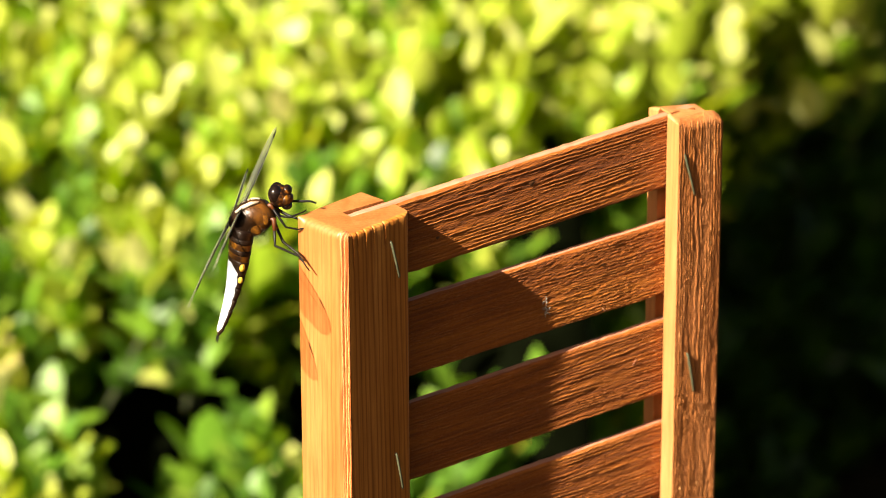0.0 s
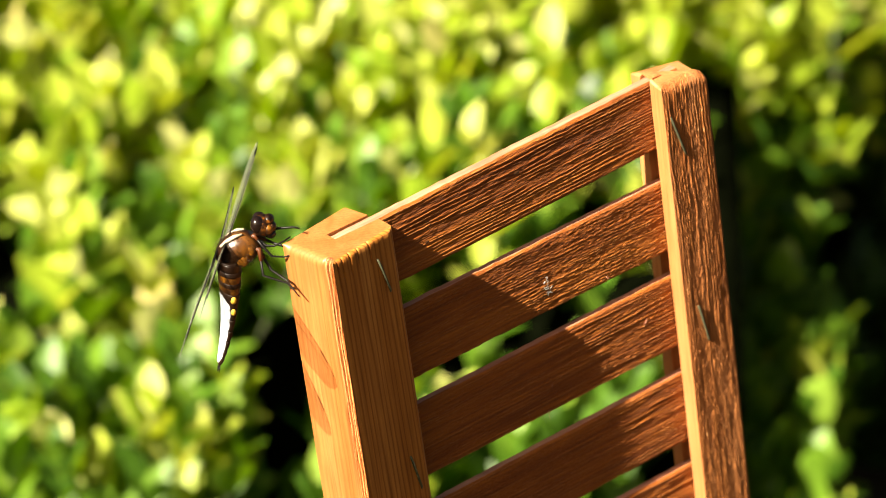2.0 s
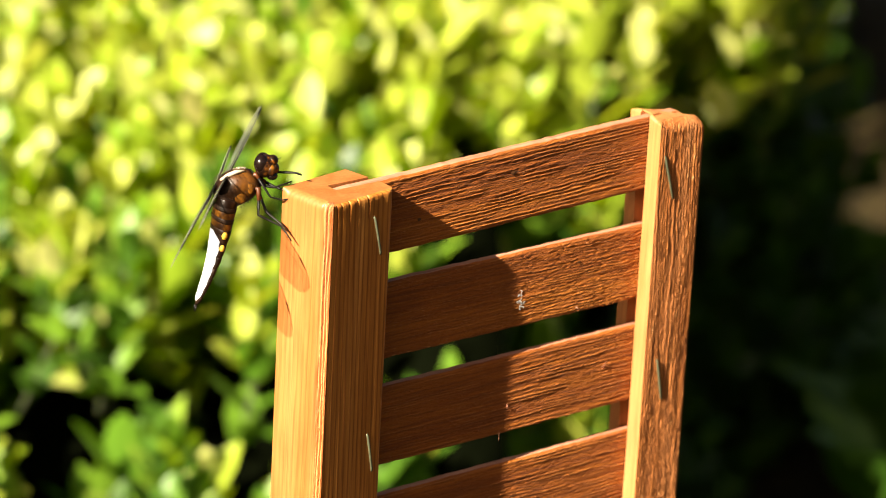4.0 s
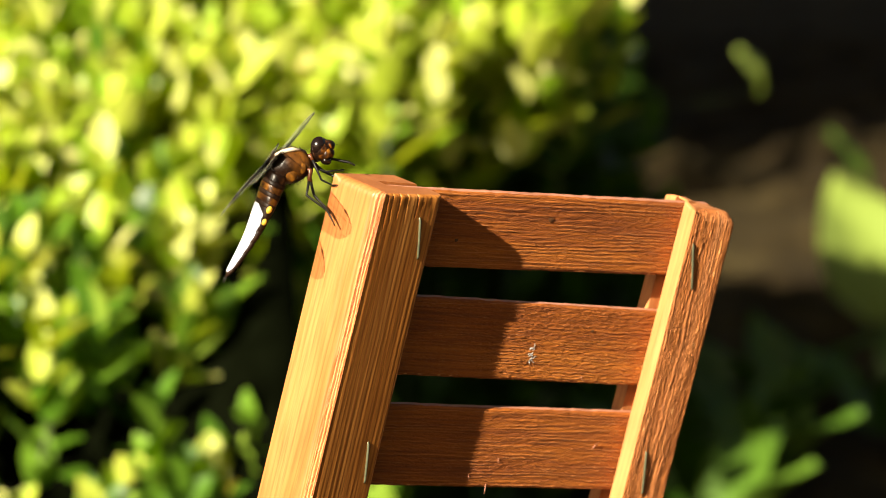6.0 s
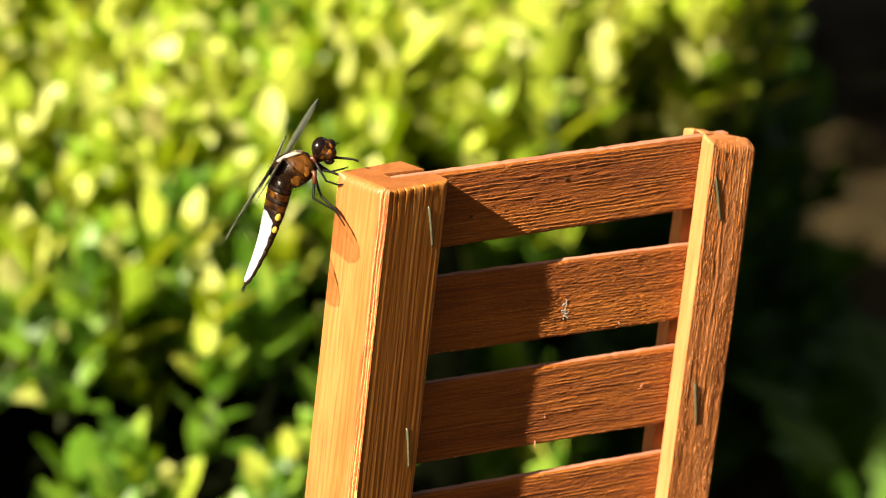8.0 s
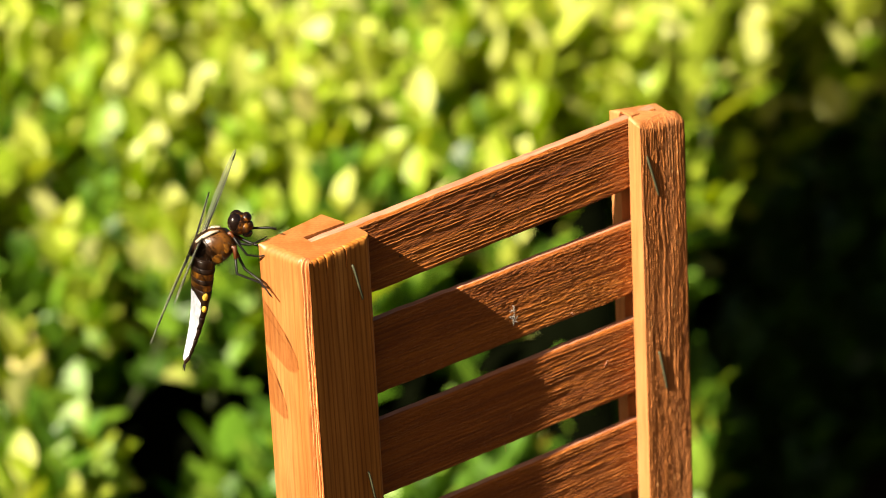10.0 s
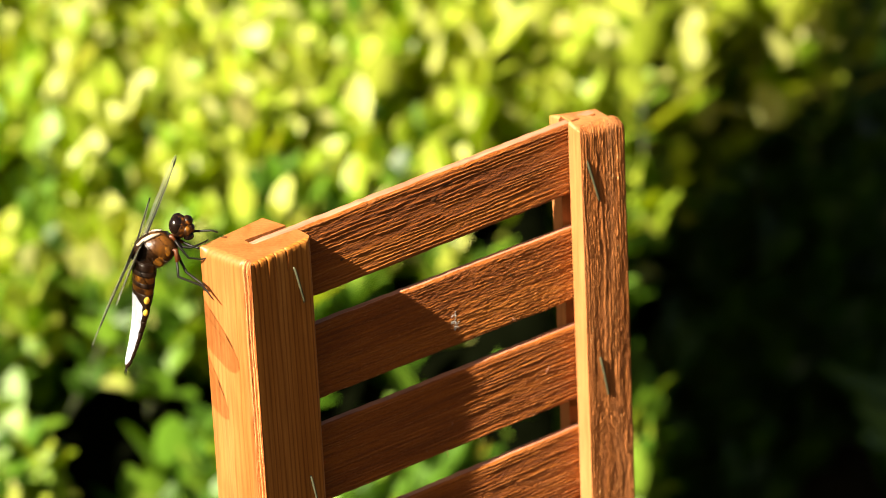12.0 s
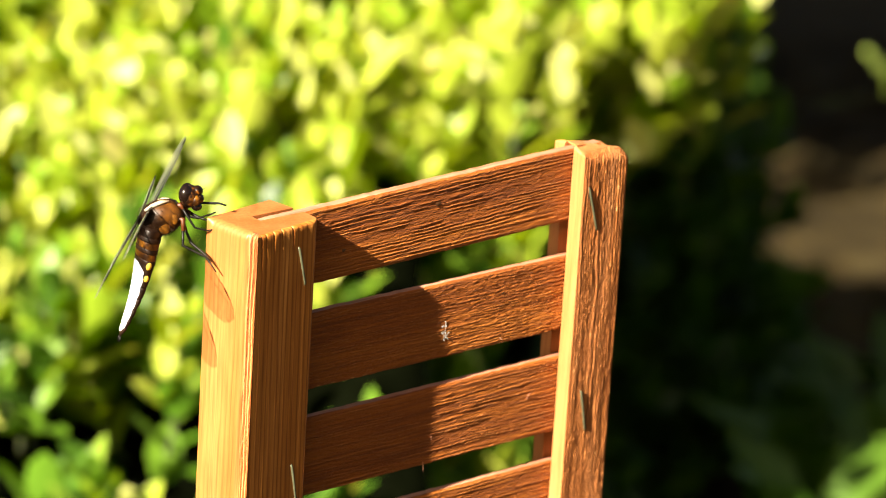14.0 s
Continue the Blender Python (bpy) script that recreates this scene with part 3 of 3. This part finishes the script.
# ---- broad-leaved plants behind the hedge's end ----
def broad_leaf(owner, base, turn, lean, length, width, foot, thick, material=None):
    """A broad curved leaf and the stalk that bears it."""
    nv, nu = 11, 6
    verts, faces = [], []
    for i in range(nv):
        v = i / (nv - 1)
        w = width * math.sin(math.pi * (0.04 + 0.96 * v) ** 0.75) * 0.5 + 0.0012
        for j in range(nu + 1):
            u = j / nu * 2 - 1
            verts.append((u * w, v * length, 0.22 * w * abs(u) + 0.30 * length * v * (1 - v) + 0.003 * math.sin(9 * v + 3 * u)))
    for i in range(nv - 1):
        for j in range(nu):
            a = i * (nu + 1) + j
            faces.append((a, a + 1, a + nu + 2, a + nu + 1))
    ob = part("leaf", mesh_of("leaf", verts, faces), material or M_BIG_LEAF, owner)
    ob.matrix_local = Matrix.Translation(base) @ pose(0, 0, 0, 0, 0, turn) @ pose(0, 0, 0, lean, 0, 0)
    bm = bmesh.new()
    tube(bm, [foot, (foot + base) * 0.5 + Vector((0, 0, 0.008)), base], [thick, thick * 0.85, thick * 0.7], 6)
    part("stalk", bm, M_STALK, owner)


def broad_plant(x, y, leaves):
    """A low plant; each leaf on its own stalk: heading, way out, height of its base, lean, length, width."""
    plant = tagged(new("border_plant"), "low border plant with broad green leaves in the soil", "plant", "border plants")
    plant.location = (x, y, -0.01)
    for turn, out, height, lean, length, width in leaves:
        base = pose(0, 0, 0, 0, 0, turn) @ Vector((0, out, height))
        broad_leaf(plant, base, turn, lean, length, width, Vector((0, 0, 0)), 0.0012, M_BIG_LEAF if length > 0.1 else M_LOW_LEAF)
    return plant


broad_leaf(shrubs[0], Vector((0.345, 2.35, 0.178)), 80, 60, 0.028, 0.026, Vector((0.215, 2.28, 0.150)), 0.0003)
broad_plant(0.468, 2.60, [(25, 0.012, 0.012, 58, 0.105, 0.088), (-60, 0.03, 0.05, 30, 0.08, 0.04), (-150, 0.03, 0.03, 25, 0.07, 0.035)])
broad_plant(0.315, 2.24, [(20, 0.02, 0.02, 45, 0.06, 0.030), (130, 0.02, 0.03, 45, 0.055, 0.028), (-70, 0.02, 0.015, 35, 0.06, 0.028), (215, 0.02, 0.02, 35, 0.05, 0.024)])
broad_plant(0.405, 2.20, [(60, 0.02, 0.02, 40, 0.07, 0.034), (160, 0.02, 0.02, 45, 0.06, 0.03), (-80, 0.02, 0.02, 40, 0.06, 0.03), (-10, 0.02, 0.03, 50, 0.07, 0.034)])
for x, y, turn in ((0.258, 2.06, 0), (0.272, 2.00, 70), (0.250, 1.90, 140), (0.300, 2.12, 215)):
    broad_plant(x, y, [(turn, 0.02, 0.03, 40, 0.07, 0.034), (turn + 95, 0.02, 0.03, 45, 0.06, 0.03), (turn + 180, 0.02, 0.03, 40, 0.07, 0.034), (turn + 260, 0.02, 0.03, 50, 0.06, 0.03)])
broad_plant(0.355, 2.32, [(10, 0.015, 0.02, 45, 0.055, 0.024), (110, 0.015, 0.02, 40, 0.05, 0.024), (-100, 0.015, 0.02, 45, 0.05, 0.024)])
broad_plant(0.292, 2.02, [(-40, 0.02, 0.03, 40, 0.05, 0.026), (190, 0.02, 0.03, 35, 0.05, 0.024)])
broad_plant(0.505, 2.78, [(80, 0.02, 0.06, 60, 0.06, 0.034), (-40, 0.03, 0.06, 40, 0.06, 0.034), (190, 0.03, 0.05, 35, 0.06, 0.03)])

# ---- dragonfly ----


def chitin(name, scale, low, high, dark, brown, amber):
    """Dark horny skin with irregular amber patches."""
    m, t, s = nodes_of(name)
    v = mapped(t, (1, 1, 1))
    n = noise_tex(t, v, scale, 3.0, 0.5, 0.8)
    t.links.new(ramp(t, n, [(low, dark), ((low + high) / 2, brown), (high, amber)]), s.inputs["Base Color"])
    s.inputs["Roughness"].default_value = 0.32
    s.inputs["Specular IOR Level"].default_value = 0.3
    bumped(t, s, noise_tex(t, v, 1400.0, 4.0), 0.25, 0.0003)
    return m


M_AMBER = chitin("mottled_brown_chitin", 170.0, 0.36, 0.70, (0.004, 0.0016, 0.0008), (0.016, 0.0055, 0.0015), (0.11, 0.038, 0.005))
M_HAIR = plain("tan_fur", (0.035, 0.019, 0.007), 0.8)
M_EYE = plain("dark_eye", (0.006, 0.0028, 0.002), 0.14, vary=0.3, bump=0.0, spec=0.6)
M_FACE = chitin("banded_face", 700.0, 0.38, 0.66, (0.004, 0.0018, 0.001), (0.018, 0.006, 0.002), (0.13, 0.042, 0.006))
M_PLATE = chitin("amber_plate", 420.0, 0.28, 0.60, (0.006, 0.002, 0.001), (0.05, 0.017, 0.003), (0.16, 0.06, 0.007))
M_LEG = plain("black_leg", (0.005, 0.004, 0.0035), 0.45, spec=0.2)
M_THIGH = plain("tan_thigh", (0.07, 0.019, 0.005), 0.4, spec=0.3)
M_BLOOM = plain("white_bloom", (0.34, 0.36, 0.42), 0.75, scale=700.0, vary=0.3)
M_YELLOW = plain("yellow_spot", (0.65, 0.42, 0.05), 0.5)
M_STRIPE = plain("pale_stripe", (0.36, 0.30, 0.22), 0.6)
M_DARK = plain("dark_belly", (0.013, 0.0055, 0.0025), 0.5, scale=700.0, vary=0.6, spec=0.2)


def wing_material():
    m, t, s = nodes_of("wing_membrane")
    v = t.nodes.new("ShaderNodeTexVoronoi")
    v.feature = "DISTANCE_TO_EDGE"
    v.inputs["Scale"].default_value = 1700.0
    t.links.new(mapped(t, (1, 1, 1)), v.inputs["Vector"])
    veins = ramp(t, v.outputs["Distance"], [(0.03, (1, 1, 1)), (0.09, (0, 0, 0))])
    clear = t.nodes.new("ShaderNodeBsdfTransparent")
    clear.inputs["Color"].default_value = (0.93, 0.93, 0.90, 1)
    s.inputs["Base Color"].default_value = (0.20, 0.21, 0.17, 1)
    s.inputs["Roughness"].default_value = 0.25
    mix = t.nodes.new("ShaderNodeMixShader")
    amount = t.nodes.new("ShaderNodeMath")
    amount.operation = "MULTIPLY_ADD"
    amount.inputs[1].default_value = 0.32
    amount.inputs[2].default_value = 0.26
    t.links.new(veins, amount.inputs[0])
    t.links.new(amount.outputs[0], mix.inputs[0])
    t.links.new(clear.outputs[0], mix.inputs[1])
    t.links.new(s.outputs[0], mix.inputs[2])
    t.links.new(mix.outputs[0], t.nodes["Material Output"].inputs["Surface"])
    return m


M_WING = wing_material()
fly = tagged(new("dragonfly"), "brown dragonfly with white-bloomed abdomen clinging to the chair's upright", "dragonfly")

HEAD = Vector((-31, 164, 32))
THORAX = Vector((-72, 190, -8))
WAIST = Vector((-103, 192, -48))
TAIL = Vector((-149, 201, -225))
FORE = (HEAD - THORAX).normalized()
BACK = Vector((-0.59, 0.61, 0.36))
BACK = (BACK - FORE * BACK.dot(FORE)).normalized()       # the insect's upper side
SIDE = FORE.cross(BACK).normalized()                     # towards its wing on the far side
if SIDE.y < 0:
    SIDE = -SIDE


def loft(rings, seg=24):
    """A body from rings: centre, half width, half depth, wide way, deep way."""
    bm = bmesh.new()
    loops = []
    for c, a, b, u, v in rings:
        loops.append([bm.verts.new((c + u * (a * math.cos(k * math.tau / seg)) + v * (b * math.sin(k * math.tau / seg))) * U) for k in range(seg)])
    for p, q in zip(loops, loops[1:]):
        for k in range(seg):
            bm.faces.new((p[k], p[(k + 1) % seg], q[(k + 1) % seg], q[k])).smooth = True
    bm.faces.new(list(reversed(loops[0])))
    bm.faces.new(loops[-1])
    bmesh.ops.recalc_face_normals(bm, faces=bm.faces)
    return bm


def ball(centre, a, b, c, x, y, z, seg=20, rows=14):
    """An egg-shaped lump with half axes a, b, c along x, y, z."""
    return loft([(centre + z * (c * math.cos(math.pi * i / rows)), a * max(0.02, math.sin(math.pi * i / rows)), b * max(0.02, math.sin(math.pi * i / rows)), x, y) for i in range(rows + 1)], seg)


def build_fly():
    # thorax, with pale shoulder stripes
    rings = []
    for i in range(13):
        f = i / 12
        c = THORAX + FORE * (-42 + 78 * f) + BACK * (3 - 8 * f * f)
        w = 28 * math.sin(math.pi * (0.14 + 0.74 * f)) ** 0.7
        d = 33 * math.sin(math.pi * (0.15 + 0.72 * f)) ** 0.7
        rings.append((c, w, d, SIDE, BACK))
    thorax = part("thorax", loft(rings), M_AMBER, fly, "furry brown thorax with amber flanks")
    fur = bmesh.new()
    rnd = random.Random(8)
    for k in range(620):
        c, w, d, u, v = rings[rnd.randrange(1, 12)]
        a = rnd.uniform(0, math.tau)
        n = (u * math.cos(a) + v * math.sin(a)).normalized()
        p = c + u * w * math.cos(a) + v * d * math.sin(a)
        q = p + n * rnd.uniform(3, 9) + FORE * rnd.uniform(-5, 3) + SIDE * rnd.uniform(-3, 3)
        tube(fur, [p * U, q * U], [0.30 * U, 0.12 * U], 3)
    tagged(part("fur", fur, M_HAIR, thorax), "short tan hairs on the thorax", kind="stuff")
    for sign in (1, -1):
        bm = bmesh.new()
        pts = [THORAX + FORE * f + BACK * b + SIDE * sign * s for f, b, s in ((-16, 29, 17), (0, 28, 19), (16, 24, 18), (28, 17, 14))]
        tube(bm, [p * U for p in pts], [2.5 * U, 4 * U, 4 * U, 2 * U], 8)
        part("stripe", bm, M_STRIPE, thorax, "pale shoulder stripe")
        for f, b, s, r in ((-4, -8, 20, 20), (-28, -8, 17, 16), (17, -10, 17, 14)):
            part("flank_plate", ball(THORAX + FORE * f + BACK * b + SIDE * sign * s, r * 0.75, 6, r, (FORE + BACK * 0.35).normalized(), SIDE, BACK, 16, 10), M_PLATE, thorax, "amber side plate")
    # head: two large eyes that meet above, a short blunt face below them
    ahead = (FORE * 0.75 - BACK * 0.66).normalized()
    crown = (BACK * 0.75 + FORE * 0.66).normalized()
    head = part("head", ball(HEAD - ahead * 2, 24, 19, 21, SIDE, ahead, crown), M_FACE, fly, "short brown face below large eyes")
    for sign in (1, -1):
        part("eye", ball(HEAD + SIDE * sign * 12 - ahead * 8 + crown * 5, 14, 13.5, 17, SIDE, ahead, crown, 24, 16), M_EYE, head, "large glossy dark eye")
    part("forehead", ball(HEAD + ahead * 11 + crown * 11, 13, 10, 10, SIDE, ahead, crown, 16, 10), M_FACE, head, "domed brown forehead")
    for sign in (1, -1):
        part("cheek", ball(HEAD + ahead * 10 - crown * 5 + SIDE * sign * 12, 9, 9, 11, SIDE, ahead, crown, 14, 8), M_PLATE, head, "amber cheek plate")
    part("face_plate", ball(HEAD + ahead * 17 - crown * 3, 12, 7, 9, SIDE, ahead, crown, 14, 8), M_FACE, head)
    part("mouth", ball(HEAD + ahead * 12 - crown * 17, 13, 10, 8, SIDE, ahead, crown, 16, 10), M_EYE, head, "dark shining mouthparts")
    for sign in (1, -1):
        bm = bmesh.new()
        p = HEAD + ahead * 17 + crown * 12 + SIDE * sign * 6
        tube(bm, [p * U, (p + ahead * 9 + crown * 5 + SIDE * sign * 3) * U], [0.7 * U, 0.25 * U], 4)
        part("feeler", bm, M_LEG, head)
    # abdomen: broad and flat with a keel at each side, pale above, dark below, yellow spots on its edge
    axis = (WAIST - TAIL).normalized()
    up = BACK * math.cos(radians(24)) - SIDE * math.sin(radians(24))
    up = (up - axis * up.dot(axis)).normalized()
    wide = axis.cross(up).normalized()
    if wide.dot(SIDE) < 0:
        wide = -wide
    stops = (-0.14, -0.02, 0.08, 0.2, 0.35, 0.5, 0.65, 0.8, 0.92, 1.0)
    halves = (21, 25, 28, 30, 29, 25, 20, 15, 10, 4)
    depths = (22, 23, 21, 18, 14, 11, 9, 7.5, 6, 3)
    span = (TAIL - WAIST).length

    def middle(f):
        return WAIST - axis * span * f - up * 8 * math.sin(math.pi * max(0.0, f))

    def rim(f, a, grow=0.0):
        """A point of the abdomen's skin; a is the angle from its back towards the far side."""
        w, d = np.interp(f, stops, halves) + grow, np.interp(f, stops, depths) + grow
        c = math.cos(a)
        return middle(f) + wide * (w * math.sin(a)) + up * (d * (0.8 if c > 0 else 1.0) * c)

    def ringed(f0, f1, steps, grow, a0=0.0, a1=math.tau, seg=30):
        bm = bmesh.new()
        turn = np.linspace(a0, a1, seg + 1)
        loops = [[bm.verts.new(rim(f, a, grow(g)) * U) for a in turn] for g, f in zip(np.linspace(0, 1, steps), np.linspace(f0, f1, steps))]
        for p, q in zip(loops, loops[1:]):
            for k in range(seg):
                bm.faces.new((p[k], p[k + 1], q[k + 1], q[k])).smooth = True
        for end in (loops[0], loops[-1]):
            bm.faces.new(end)
        bmesh.ops.recalc_face_normals(bm, faces=bm.faces)
        return bm

    abdomen = part("abdomen", ringed(-0.14, 1.0, 40, lambda g: -1.5), M_DARK, fly, "broad flat dark abdomen")
    joints = (-0.13, -0.02, 0.09, 0.20, 0.32, 0.45, 0.58, 0.70, 0.81, 0.90, 0.985)
    for k, (f0, f1) in enumerate(zip(joints, joints[1:])):
        part("segment", ringed(f0, f1 - 0.006, 8, lambda g: 0.9 * math.sin(math.pi * min(1.0, 0.12 + g)) - 0.5), (M_AMBER, M_PLATE, M_AMBER)[k] if k < 3 else M_DARK, abdomen, "amber-brown body ring" if k < 3 else "")
        if k < 3:
            part("joint", ringed(f1 - 0.035, f1 + 0.012, 4, lambda g: 0.8), M_DARK, abdomen, "dark ring between two segments")
    bm = bmesh.new()
    seg, loops = 20, []
    fs = np.linspace(0.21, 0.95, 40)
    for f in fs:
        notch = 8 * abs(math.sin(math.pi * (f - 0.20) / 0.125))
        half = radians(56 + 0.9 * notch) * min(1.0, 0.25 + (f - 0.21) / 0.11, 0.45 + (0.95 - f) / 0.12)
        loops.append([bm.verts.new(rim(f, a, 1.1) * U) for a in np.linspace(-half, half * 1.25, seg)])
    for p, q in zip(loops, loops[1:]):
        for k in range(seg - 1):
            bm.faces.new((p[k], p[k + 1], q[k + 1], q[k])).smooth = True
    part("bloom", bm, M_BLOOM, abdomen, "powdery white back of the abdomen")
    for sign in (1, -1):
        for f, r in ((0.215, 7.5), (0.345, 6.5)):
            part("spot", ball(rim(f, sign * radians(86)), r * 0.7, r, 4.5, up, axis, wide, 14, 8), M_YELLOW, abdomen, "yellow edge spot")
        bm = bmesh.new()
        tube(bm, [(TAIL + wide * sign * 3) * U, (TAIL - axis * 12 + wide * sign * 4) * U], [1.8 * U, 0.8 * U], 6)
        part("tail_clasper", bm, M_LEG, abdomen)
    # wings
    body = (WAIST - TAIL).normalized()
    root = THORAX + BACK * 27
    tips = ((Vector((141, 414, 50)), 0, FORE * 0.56 + body * 0.44), (Vector((84, 432, -26)), 1, FORE * 0.26 + body * 0.74),
            (Vector((-269, 9, 30)), 0, FORE * 0.3 + body * 0.7), (Vector((-310, 40, -53)), 1, FORE * 0.3 + body * 0.7))
    for tip, hind, chord_way in tips:
        start = root - FORE * (4 + 24 * hind)
        reach = tip - start
        span_w, out = reach.length, reach.normalized()
        chord_way = (chord_way - out * chord_way.dot(out)).normalized()
        normal = out.cross(chord_way)
        lead = ((0, 4), (0.3, 9), (0.6, 10), (0.85, 7), (0.97, -3), (1.0, -14))
        trail = ((0, -14 - 16 * hind), (0.12, -42 - 26 * hind), (0.35, -52 - 22 * hind), (0.65, -52 - 8 * hind), (0.88, -42), (0.97, -28), (1.0, -16))
        bm = bmesh.new()
        rows = []
        n_u, n_v = 26, 8
        for i in range(n_u + 1):
            f = i / n_u
            a = np.interp(f, [p[0] for p in lead], [p[1] for p in lead])
            b = np.interp(f, [p[0] for p in trail], [p[1] for p in trail])
            row = []
            for j in range(n_v + 1):
                g = a + (b - a) * j / n_v
                fold = 1.6 * (1 if j % 2 else -1) * (1 - f * 0.6) + 5 * math.sin(math.pi * f) * 0.6
                row.append(bm.verts.new((start + out * span_w * f + chord_way * g + normal * fold) * U))
            rows.append(row)
        for p, q in zip(rows, rows[1:]):
            for k in range(n_v):
                bm.faces.new((p[k], p[k + 1], q[k + 1], q[k])).smooth = True
        wing = part("wing", bm, M_WING, fly, "clear net-veined wing")
        rod = bmesh.new()
        pts = [start + out * span_w * f + chord_way * np.interp(f, [p[0] for p in lead], [p[1] for p in lead]) for f in np.linspace(0, 0.98, 14)]
        tube(rod, [p * U for p in pts], [1.0 * U - 0.5 * U * i / 13 for i in range(14)], 6)
        part("front_vein", rod, M_LEG, wing, "dark front edge vein")
        rod = bmesh.new()
        tube(rod, [(start + out * span_w * f + chord_way * g) * U for f, g in ((0.80, 6), (0.89, 3))], [1.5 * U, 1.4 * U], 6)
        part("wing_spot", rod, M_LEG, wing, "black wing-tip mark")
        rod = bmesh.new()
        tube(rod, [(start + out * span_w * f + chord_way * g) * U for f, g in ((0.0, -6), (0.3, -8), (0.6, -6), (0.9, -6))], [0.7 * U, 0.6 * U, 0.5 * U, 0.3 * U], 5)
        part("middle_vein", rod, M_LEG, wing)
        patch = bmesh.new()
        vs = [patch.verts.new((start + out * span_w * f + chord_way * g + normal * 2.5) * U) for f, g in ((0.0, 2), (0.16, 4), (0.17, -14), (0.12, -30 - 12 * hind), (0.02, -16 - 10 * hind))]
        patch.faces.new(vs)
        part("base_patch", patch, M_DARK, wing, "dark brown patch at the wing's base")
    # legs
    right, rise, near = Vector((0.798, -0.603, -0.004)), Vector((0.245, 0.318, 0.916)), Vector((-0.551, -0.732, 0.401))
    hold = Vector((-16, 127, -10))

    def at(x, y, k):
        return hold + right * x + rise * y + near * k

    legs = (
        ((-32, 34, -16), (-12, 37, -14), (18, 37, -8), (30, 33, -6)),
        ((-50, 27, -5), (-34, 10, 0), (-18, 8, 3), (1, 15, 2), (12, 21, -4)),
        ((-52, 30, 2), (-40, 12, 8), (-24, -10, 8), (-3, -14, 4), (10, -11, 6), (20, -19, 8)),
        ((-46, 4, 0), (-44, -43, 6), (-2, -61, 4), (8, -74, 7), (17, -87, 12)),
        ((-49, 4, -14), (-30, -36, -12), (-3, -57, -2), (4, -70, 4)),
        ((-42, 22, -20), (-22, 12, -18), (0, 4, -4), (8, 6, -2)),
    )
    for pts in legs:
        p = [at(*q) for q in pts]
        bm = bmesh.new()
        tube(bm, [q * U for q in p], [max(1.1, 3.0 - 0.5 * i) * U for i in range(len(p))], 7)
        for i in range(1, len(p) - 1):
            for f in (0.2, 0.4, 0.6, 0.8):
                c = p[i] + (p[i + 1] - p[i]) * f
                tube(bm, [c * U, (c + rise * 3.5 * (-1) ** i + right * 4) * U], [0.6 * U, 0.25 * U], 4)
        leg = part("leg", bm, M_LEG, fly, "thin black bristly leg")
        bm = bmesh.new()
        tube(bm, [(THORAX * 0.35 + p[0] * 0.65) * U, p[0] * U, (p[0] * 0.55 + p[1] * 0.45) * U], [5.5 * U, 5.0 * U, 3.2 * U], 8)
        part("thigh", bm, M_THIGH, leg, "reddish-tan thigh")


build_fly()


def motions():
    rows = [(t, pose(x, y, z, rx, ry, rz)) for t, x, y, z, rx, ry, rz in ROCK]
    walk(chair, rows)
    walk(fly, rows)


motions()
